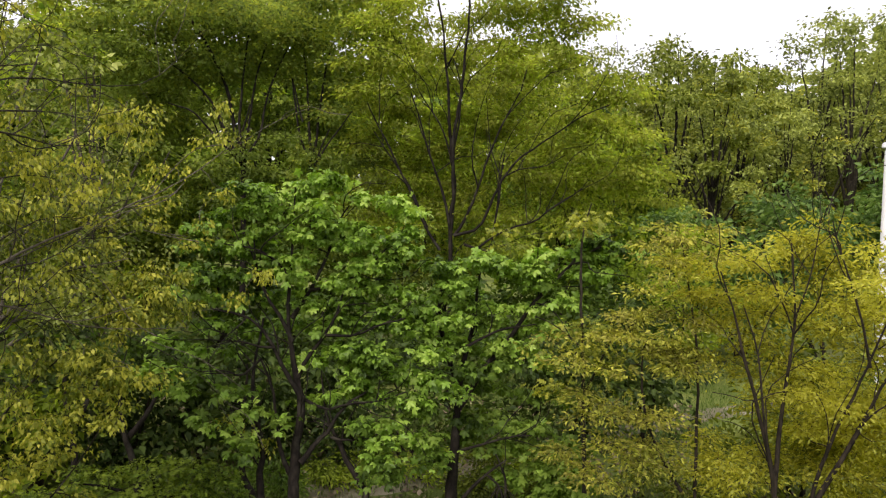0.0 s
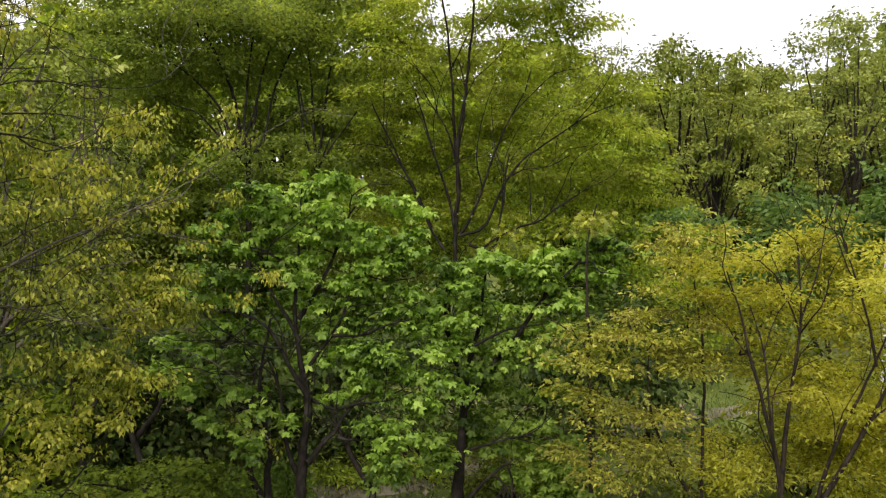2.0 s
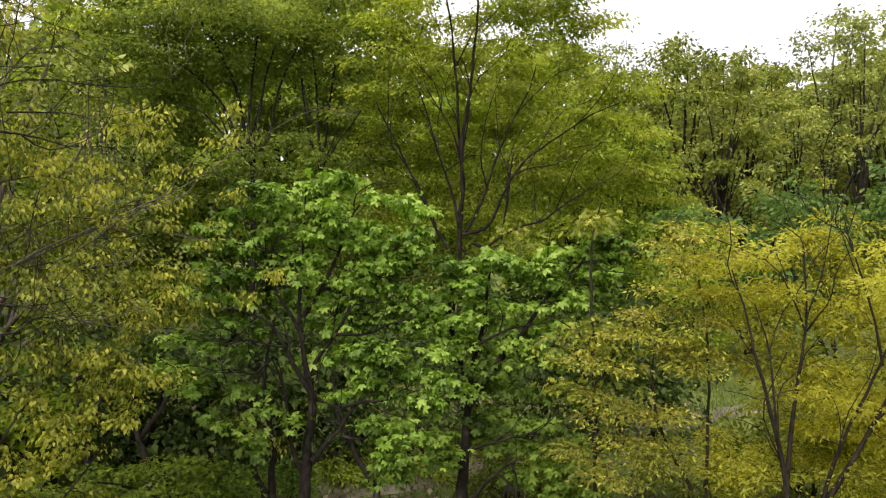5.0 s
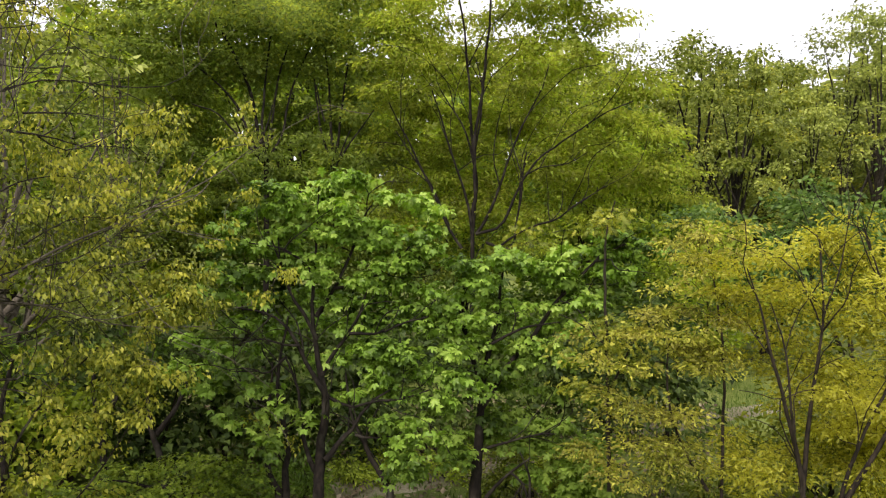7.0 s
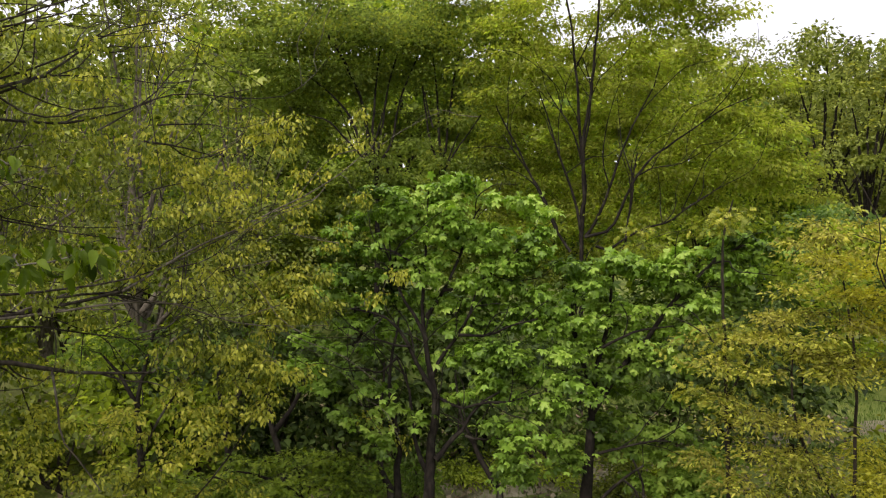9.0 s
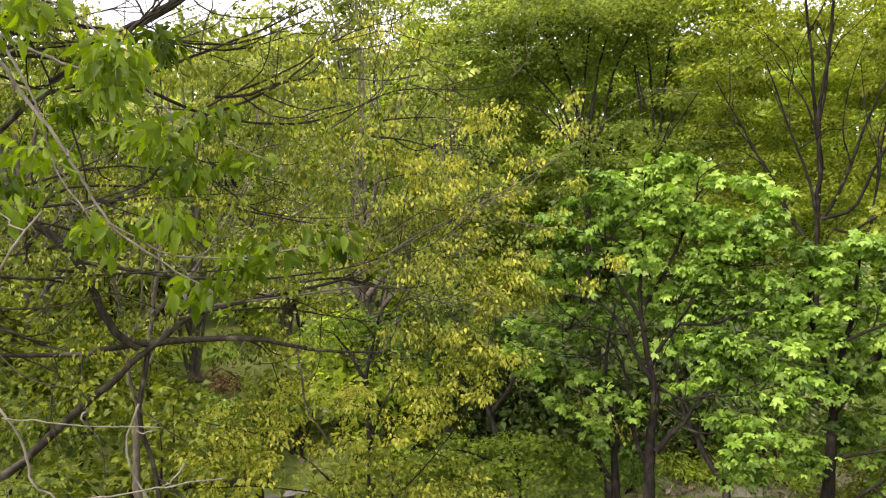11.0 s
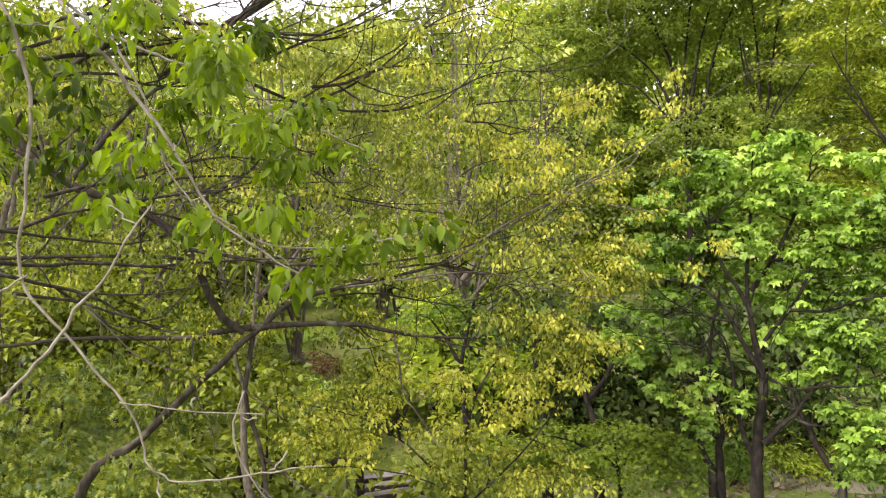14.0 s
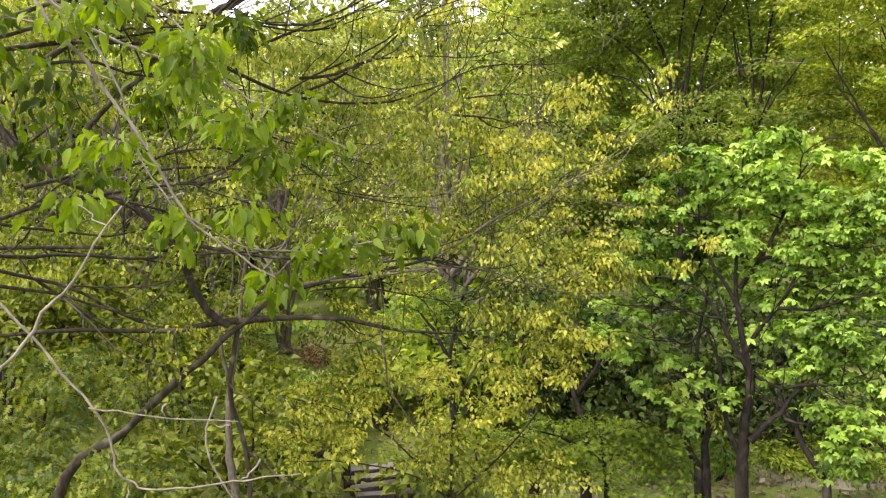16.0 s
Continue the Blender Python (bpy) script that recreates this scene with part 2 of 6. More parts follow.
def oval_leaf(width=0.5, fold=0.09, droop=0.25):
    ys, ws = (0.0, 0.18, 0.42, 0.7, 1.0), (0.0, 0.7, 1.0, 0.72, 0.0)
    v = [(0, y, -droop * y * y) for y in ys]
    for y, w in zip(ys[1:-1], ws[1:-1]):
        v += [(w * width / 2, y + 0.03, fold * w - droop * y * y), (-w * width / 2, y + 0.03, fold * w - droop * y * y)]
    f = [(0, 5, 1), (0, 1, 6)]
    for k in (1, 2):
        r, q = 3 + 2 * k, 5 + 2 * k
        f += [(k, r, q), (k, q, k + 1), (k, k + 1, q + 1), (k, q + 1, r + 1)]
    f += [(3, 9, 4), (3, 4, 10)]
    return np.array(v), np.array(f)


def rosette_leaf(blades=5, droop=0.55, wide=0.46):
    """A compound leaf: broad pointed blades round the end of the stalk, hanging outwards."""
    v, f = [(0, 0, 0)], []
    for k in range(blades):
        a = radians(-125 + 250 * k / (blades - 1))
        n = 0.8 + 0.2 * math.cos(a) + (0.06 if k % 2 else -0.04)
        dx, dy = math.sin(a), math.cos(a)
        b = len(v)
        for along, side, dz in ((0.35, 0.85 * wide, -0.08), (0.68, wide, -0.3 * droop - 0.06), (1.0, 0, -droop), (0.68, -wide, -0.3 * droop - 0.06), (0.35, -0.85 * wide, -0.08)):
            v.append((dx * along * n + dy * side * n * 0.5, dy * along * n - dx * side * n * 0.5, dz * n))
        f += [(0, b, b + 1), (0, b + 1, b + 2), (0, b + 2, b + 3), (0, b + 3, b + 4)]
    return np.array(v) * 0.6, np.array(f)


def frond(pairs=4, side=0.34, droop=0.3):
    """A feathery twig end: small pointed leaves in pairs along a drooping axis."""
    ys = np.linspace(0, 0.82, pairs + 1)
    v = [(0, y, -droop * y * y) for y in ys] + [(0, 1.0, -droop)]
    f = [(pairs, pairs + 1, pairs - 1)]
    for k in range(pairs):
        ln = side * (1.0 - 0.45 * abs(k / (pairs - 1) - 0.4))
        y = ys[k] + 0.75 * ln
        for sgn, lift in ((1, 0.05), (-1, -0.02)):
            v.append((sgn * ln, y, -droop * y * y + lift - 0.1 * (k % 2)))
            f.append((k, k + 1, len(v) - 1) if sgn < 0 else (k, len(v) - 1, k + 1))
    return np.array(v), np.array(f)


def unit(a):
    return a / (np.linalg.norm(a, axis=-1, keepdims=True) + 1e-9)


def leaf_poses(at, out, droop, tilt, size, vary=0.3):
    """Turns and sizes for leaves: they point along out, hang by droop, and face up but for tilt."""
    n = len(at)
    d = unit(out + rng.normal(0, 0.45, (n, 3)) + np.array([0, 0, -droop]))
    up = unit(np.array([0, 0, 1.0]) + rng.normal(0, tilt, (n, 3)))
    x = unit(np.cross(d, up))
    z = np.cross(x, d)
    return np.stack([x, d, z], -1), size * (1 + rng.uniform(-vary, vary, n))


def leaves_mesh(name, shape, at, turn, size, mat):
    v, f = shape
    pts = np.einsum("nij,kj->nki", turn, v) * size[:, None, None] + at[:, None]
    idx = f[None] + (np.arange(len(at)) * len(v))[:, None, None]
    return mesh_of(name, pts.reshape(-1, 3), idx.reshape(-1, f.shape[1]), mat)


def clumps_in(lobes, per_m2, shell=2.6, deep=0.85, spray=7):
    """Clump centres in flat, slightly hanging sprays over the lobes (x, y, z, half width, half height), thicker near their skins."""
    out = []
    for x, y, z, rw, rh in lobes:
        n = max(4, int(per_m2 * rw * rh * math.pi))
        k = max(2, n // spray)
        d = unit(rng.normal(0, 1, (k, 3)))
        r = rng.uniform(0, 1, k) ** (1 / shell)
        heart = d * r[:, None] * np.array([rw, (rw + rh) / 2 * deep, rh])
        who = rng.integers(0, k, n)
        reach = (0.30 * min(rw, 2.2 * rh)) * rng.uniform(0.6, 1.3, k)[who]
        off = rng.normal(0, 0.6, (n, 2)) * reach[:, None] + 0.35 * reach[:, None] * d[who, :2]
        sink = -0.30 * np.linalg.norm(off, axis=1) + rng.normal(0, 0.10, n) * reach
        out.append(heart[who] + np.column_stack([off, sink]) + (x, y, z))
    return np.vstack(out)


def grow(nodes, radii, goals, thick=0.010, sag=0.0, wander=0.05, reach=0.6, steps=6):
    """Branches from a skeleton to each goal, nearest goals first; each new branch can carry later ones."""
    near = np.array([np.min(np.linalg.norm(nodes - g, axis=1)) for g in goals])
    pos, rad, made = [nodes], [radii], []
    allp, allr = nodes, radii
    for g in goals[np.argsort(near)]:
        off = g - allp
        cost = np.linalg.norm(off, axis=1) + reach * np.maximum(-off[:, 2], 0)
        k = int(np.argmin(cost))
        a, ln = allp[k], float(np.linalg.norm(off[k]))
        mid = (a + g) / 2 + np.array([0, 0, sag * ln]) + rng.normal(0, 0.10, 3) * ln
        p = spline([a, mid, g], steps) + np.vstack([[0, 0, 0], rng.normal(0, wander * ln, (steps - 2, 3)), [0, 0, 0]])
        r0 = min(allr[k] * 0.75, 0.004 + thick * ln)
        r = np.linspace(r0, max(r0 * 0.35, 0.003), steps)
        made.append((p, r))
        allp, allr = np.vstack([allp, p[1:]]), np.r_[allr, r[1:]]
    return made


def tree(name, label, category, stems, lobes, per_m2, leaf, leaf_mat, bark, leaves_per, spread, size, droop=0.5,
         tilt=0.7, flat=0.5, thick=0.010, sag=0.05, group="", single=0, away=(0, 1), sides=7, second=None, wander=0.05, shell=2.6,
         twig_or_lit_bark=None, reach=0.6, stem_name="limb", spray=7, fine=(6, 5), step=0.22):
    """One tree: the first stem is its trunk, the others its limbs; then twigs to every clump of leaves, and the leaves.
    stems: (points, radius at the foot, radius at the end). single: that many leaves towards the house are objects of their own."""
    base = np.array(stems[0][0][0], float)
    reseed(base)
    ob = thing(name, tuple(base), label, category, group)
    nodes, radii = [], []
    for k, (pts, r0, r1) in enumerate(stems):
        ln = sum(np.linalg.norm(np.subtract(b, a)) for a, b in zip(pts, pts[1:]))
        n = max(8, int(ln / step))
        p = stem_path(pts, n, 0.10 * r0 + 0.004)
        s = np.linspace(0, 1, n)
        r = (r0 + (r1 - r0) * s**0.8) * (1 + rng.normal(0, 0.035, n))
        if k == 0:
            r[:3] *= (1.45, 1.2, 1.08)
        v, f = tube(p, r, sides + 2 if k == 0 else sides)
        # Thin limbs ending past x = -3: paler bark stands in for sunlight.
        piece("trunk" if k == 0 else stem_name, mesh_of("trunk" if k == 0 else stem_name, v - base, f, twig_or_lit_bark if twig_or_lit_bark and r0 < 0.0165 and pts[-1][0] > -3.0 else bark), ob)
        nodes.append(p); radii.append(r)
    nodes, radii = np.vstack(nodes), np.hstack(radii)
    goals = clumps_in(lobes, per_m2, shell, spray=spray)
    made = grow(nodes, radii, goals, thick, sag, wander, reach, fine[0])
    v, f = tubes([tube(p, r, fine[1] if r[0] > 0.008 else min(4, fine[1])) for p, r in made])
    piece("branchwork", mesh_of("branchwork", v - base, f, twig_or_lit_bark or bark), ob, "fine branching twigs", "stuff")
    tips = np.array([p[-1] for p, r in made])
    dirs = unit(np.array([p[-1] - p[-3] for p, r in made]))
    n = len(tips) * leaves_per
    who = np.repeat(np.arange(len(tips)), leaves_per)
    off = rng.normal(0, 1, (n, 3)) * np.array([1, 1, flat]) * spread
    at = tips[who] + off
    turn, sz = leaf_poses(at, unit(off) + 0.6 * dirs[who] * np.array([1, 1, 0.3]), droop, tilt, size)
    score = at[:, 0] * away[0] + at[:, 1] * away[1]
    order = np.argsort(score)
    one, rest = order[:single], order[single:]
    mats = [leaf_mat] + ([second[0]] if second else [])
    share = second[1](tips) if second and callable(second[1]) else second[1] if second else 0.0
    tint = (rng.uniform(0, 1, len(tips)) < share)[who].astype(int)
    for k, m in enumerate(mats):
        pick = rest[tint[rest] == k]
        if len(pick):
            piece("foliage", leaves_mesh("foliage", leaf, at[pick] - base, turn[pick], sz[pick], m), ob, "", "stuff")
    if single:
        shared = [mesh_of("leaf", leaf[0] * (1, w, h), leaf[1], m) for m in mats for w, h in ((1.0, 1.0), (1.1, 1.5), (0.92, 0.6))]
        for j, i in enumerate(one):
            lf = new("leaf", shared[3 * tint[i] + j % 3])
            lf.parent = ob
            lf.matrix_local = Matrix.Translation(at[i] - base) @ Matrix(turn[i].tolist()).to_4x4() @ Matrix.Scale(float(sz[i]), 4)
    return ob


# ---------- ground ----------
STEP_FOOT, STEP_HEAD = (-6.68, 8.53, -0.45), (-10.34, 10.91, 0.73)
def ground_height(x, y):
    """Gentle bumps, and a low bank that rises beyond the foot of the steps."""
    bumps = 0.06 * np.sin(x * 0.21 + 1.0) * np.cos(y * 0.17) + 0.03 * np.sin(x * 0.9) * np.sin(y * 0.8 + 2)
    ax, ay = STEP_FOOT[0], STEP_FOOT[1]
    bx, by = STEP_HEAD[0] - ax, STEP_HEAD[1] - ay
    run = math.hypot(bx, by)
    s = np.clip(((x - ax) * bx + (y - ay) * by) / run**2, 0, 1)
    side = np.clip((-x - 2.0) / 4.0, 0, 1)
    return bumps * (1 - s) + STEP_HEAD[2] * s * s * (3 - 2 * s) * side


def build_ground():
    g = np.concatenate([[-900, -400, -200, -110, -70], np.arange(-50, 50.1, 0.8), [70, 110, 200, 400, 900]])
    xx, yy = np.meshgrid(g, g, indexing="ij")
    zz = ground_height(xx, yy) * np.exp(-((xx / 80) ** 2 + (yy / 80) ** 2)) 
    n = len(g)
    i, j = np.meshgrid(np.arange(n - 1), np.arange(n - 1), indexing="ij")
    f = np.stack([i * n + j, (i + 1) * n + j, (i + 1) * n + j + 1, i * n + j + 1], -1).reshape(-1, 4)
    tagged(new("ground", mesh_of("ground", np.stack([xx, yy, zz], -1).reshape(-1, 3), f, GRASS)), "uneven grassy ground under the trees", "ground", kind="structure")


build_ground()


def strip(name, pts, width, mat, lift, label, category):
    """A worn strip of ground along a line, with ragged edges."""
    n = 60
    p = spline([(x, y, 0) for x, y in pts], n)
    t = unit(np.gradient(p, axis=0))
    side = np.stack([t[:, 1], -t[:, 0], 0 * t[:, 0]], -1)
    cols = []
    for k in np.linspace(-1, 1, 7):
        w = width / 2 * k * (1 + rng.normal(0, 0.08, n) * abs(k))
        q = p + side * w[:, None]
        q[:, 2] = ground_height(q[:, 0], q[:, 1]) + lift * (1 - k**4) - 0.02 * k**4
        cols.append(q)
    v = np.stack(cols, 1).reshape(-1, 3)
    i, j = np.meshgrid(np.arange(n - 1), np.arange(6), indexing="ij")
    f = np.stack([i * 7 + j, i * 7 + j + 1, (i + 1) * 7 + j + 1, (i + 1) * 7 + j], -1).reshape(-1, 4)
    return tagged(new(name, mesh_of(name, v, f, mat)), label, category, kind="structure")


def side_limbs(stems, n, length, thick, aim=(0, 0, 0.25), skip=1):
    """The given stems, and n crooked side limbs that spring from them."""
    more = []
    reseed(stems[0][0][0])
    for k in range(n):
        pts, r0, r1 = stems[skip + int(rng.integers(0, len(stems) - skip))]
        p = spline(pts, 24)
        i = int(rng.integers(7, 22))
        t = unit(p[i + 1] - p[i - 1])
        d = unit(t * 0.9 + rng.normal(0, 0.55, 3) + np.array(aim))
        ln = length * rng.uniform(0.5, 1.3)
        r = min((r0 + (r1 - r0) * i / 23) * 0.7, thick * rng.uniform(0.6, 1.2))
        q = [p[i]]
        for j in range(4):
            d = unit(d + rng.normal(0, 0.3, 3) + np.array([0, 0, 0.04]))
            q.append(q[-1] + d * ln / 4)
        more.append(([tuple(v) for v in q], r, 0.004))
    return stems + more


# ---------- large trees ----------
WIDE = diamond_leaf(0.6, 0.12, 0.18)
LOBED, SMALL, FROND, TUFT, HANGING = rosette_leaf(5, 0.5, 0.56), diamond_leaf(), frond(), frond(3, 0.4), oval_leaf(0.46, 0.10, 0.45)


def down(p, z=-0.1):
    return (p[0], p[1], z)


# multi-stemmed tree with a fan of dark stems
tree("fan_tree", "tall spring-green tree with a fan of dark stems", "tree",
     side_limbs([([down((0.16, 16.78, 4.09)), (0.16, 16.78, 4.09), (0.22, 16.79, 4.99), (0.18, 16.73, 6.00), (0.27, 16.65, 6.75), (0.36, 16.54, 7.48), (0.44, 16.37, 8.30), (0.49, 16.17, 9.09), (0.51, 15.97, 9.75)], 0.055, 0.02),
      ([(0.16, 16.78, 4.09), (0.21, 16.83, 5.12), (0.10, 16.82, 6.14), (0.04, 16.75, 7.14), (-0.05, 16.65, 7.99), (-0.12, 16.54, 8.71), (-0.27, 16.37, 9.51)], 0.045, 0.018),
      ([(0.16, 16.78, 4.09), (0.02, 16.73, 4.86), (-0.19, 16.65, 5.49), (-0.41, 16.54, 6.11), (-0.59, 16.41, 6.67), (-0.77, 16.27, 7.18)], 0.036, 0.013),
      ([(-0.07, 16.67, 3.71), (-0.37, 16.65, 4.22), (-0.65, 16.61, 4.85), (-1.01, 16.54, 5.54), (-1.30, 16.44, 6.11), (-1.53, 16.34, 6.55), (-1.71, 16.24, 6.92)], 0.036, 0.012),
      ([(-0.37, 16.88, 4.21), (-0.77, 16.87, 5.08), (-1.12, 16.83, 5.62), (-1.44, 16.77, 6.09), (-1.60, 16.73, 6.34)], 0.024, 0.01),
      ([(0.23, 16.78, 4.03), (0.48, 16.77, 4.42), (0.73, 16.74, 5.02), (0.94, 16.69, 5.65), (1.13, 16.62, 6.13), (1.35, 16.53, 6.68), (1.60, 16.42, 7.18), (1.75, 16.31, 7.69)], 0.04, 0.012),
      ([(0.23, 16.78, 4.03), (0.78, 16.69, 4.23), (1.10, 16.60, 4.93), (1.31, 16.49, 5.37), (1.60, 16.37, 5.76), (1.98, 16.23, 6.05), (2.47, 16.05, 6.37), (2.85, 15.88, 6.63), (3.45, 15.65, 6.88)], 0.038, 0.012),
      ([(0.46, 16.57, 3.85), (1.03, 16.54, 3.73), (1.14, 16.55, 4.37), (1.23, 16.54, 5.00), (1.26, 16.52, 5.50), (1.33, 16.49, 5.87)], 0.035, 0.015),
      ([(0.71, 16.55, 3.73), (1.33, 16.45, 4.18), (1.99, 16.31, 4.40), (2.22, 16.20, 4.61), (2.54, 16.07, 4.83), (2.95, 15.91, 5.12)], 0.028, 0.012),
      ([(0.16, 16.86, 5.63), (-0.00, 16.81, 6.26), (-0.18, 16.77, 6.61), (-0.36, 16.73, 6.88), (-0.59, 16.67, 7.24)], 0.026, 0.01),
      ([(0.21, 16.93, 6.02), (0.32, 16.86, 6.71), (0.31, 16.76, 7.39), (0.15, 16.65, 7.99)], 0.024, 0.01),
      ([(1.31, 16.42, 5.37), (1.66, 16.28, 5.55), (2.13, 16.12, 5.60), (2.58, 15.93, 5.84)], 0.018, 0.008)], 34, 2.3, 0.02, aim=(0, 0, 0.55)),
     [(-1.65, 16.94, 9.05, 0.81, 0.51), (-1.78, 17.10, 8.33, 0.74, 0.55), (-0.75, 17.21, 8.17, 0.87, 0.47), (-1.14, 17.30, 7.60, 0.94, 0.51), (-1.80, 17.31, 7.21, 0.67, 0.58),
      (1.22, 16.97, 9.07, 0.81, 0.35), (2.03, 16.87, 9.15, 0.81, 0.39), (2.99, 16.74, 9.09, 0.54, 0.27), (2.83, 16.90, 8.53, 0.70, 0.21), (3.22, 16.78, 8.78, 0.40, 0.19),
      (2.18, 16.98, 8.64, 0.60, 0.23), (1.70, 17.11, 8.29, 1.08, 0.39), (0.74, 17.23, 8.05, 0.81, 0.39), (2.59, 17.05, 8.02, 0.67, 0.31), (1.02, 17.32, 7.49, 1.14, 0.47),
      (2.23, 17.17, 7.66, 1.14, 0.47), (3.41, 16.99, 7.58, 0.94, 0.47), (4.10, 16.89, 7.25, 0.60, 0.51), (-0.37, 18.40, 7.25, 0.85, 0.45), (-1.48, 18.39, 6.89, 0.71, 0.54),
      (1.75, 17.35, 6.91, 1.14, 0.47), (2.95, 17.17, 6.96, 1.14, 0.47), (3.89, 17.03, 6.63, 0.94, 0.51), (0.76, 18.64, 6.87, 0.72, 0.46), (2.29, 17.37, 6.14, 1.14, 0.47),
      (3.43, 17.20, 5.94, 1.14, 0.51), (4.41, 16.98, 5.81, 0.74, 0.55), (1.79, 17.48, 5.42, 0.94, 0.39), (2.89, 17.33, 5.29, 1.01, 0.43), (4.07, 17.10, 5.17, 1.08, 0.47),
      (4.90, 16.88, 5.17, 0.54, 0.39), (0.86, 17.37, 4.88, 0.60, 0.29), (0.50, 18.57, 5.32, 0.85, 0.41), (-0.63, 18.57, 5.16, 0.85, 0.49), (-1.90, 18.44, 5.99, 0.78, 0.54),
      (-1.48, 18.52, 5.30, 0.85, 0.49), (1.89, 17.08, 4.56, 0.79, 0.34), (3.10, 17.31, 4.44, 0.81, 0.35), (0.21, 17.19, 4.35, 0.79, 0.30), (1.38, 17.02, 3.91, 1.04, 0.30),
      (-1.75, 18.51, 4.16, 1.14, 0.62), (-0.51, 18.91, 6.32, 0.87, 0.63), (1.63, 16.74, 9.75, 1.61, 0.49), (-0.63, 16.84, 9.65, 1.08, 0.39), (0.36, 19.69, 6.55, 2.12, 1.32),
      (-1.59, 19.86, 6.25, 1.37, 1.77), (2.99, 19.45, 6.69, 2.12, 1.54), (2.58, 19.41, 5.08, 2.25, 1.09), (-0.06, 19.79, 4.76, 1.81, 1.10), (1.49, 19.22, 8.09, 1.80, 0.87),
      (0.10, 19.77, 3.70, 1.66, 0.66), (-0.69, 16.97, 9.16, 0.81, 0.23), (0.21, 17.03, 8.98, 0.60, 0.19), (-0.37, 17.13, 8.57, 0.81, 0.23), (0.79, 17.12, 8.57, 0.67, 0.23),
      (1.33, 16.83, 9.53, 1.08, 0.27), (2.38, 16.70, 9.56, 0.67, 0.27), (2.29, 17.85, 9.24, 1.14, 0.33), (1.37, 18.02, 8.95, 1.14, 0.33), (0.69, 17.95, 9.39, 0.85, 0.29),
      (3.26, 17.33, 9.04, 0.56, 0.28), (-1.55, 19.02, 9.03, 1.05, 1.09), (0.03, 19.20, 8.51, 1.35, 0.87)],
     29, WIDE, LEAF_FAN, BARK_DARK, 20, 0.22, 0.10, spray=9, fine=(4, 4), droop=0.35, flat=0.3, tilt=0.5, second=(LEAF_OLIVE, 0.4))

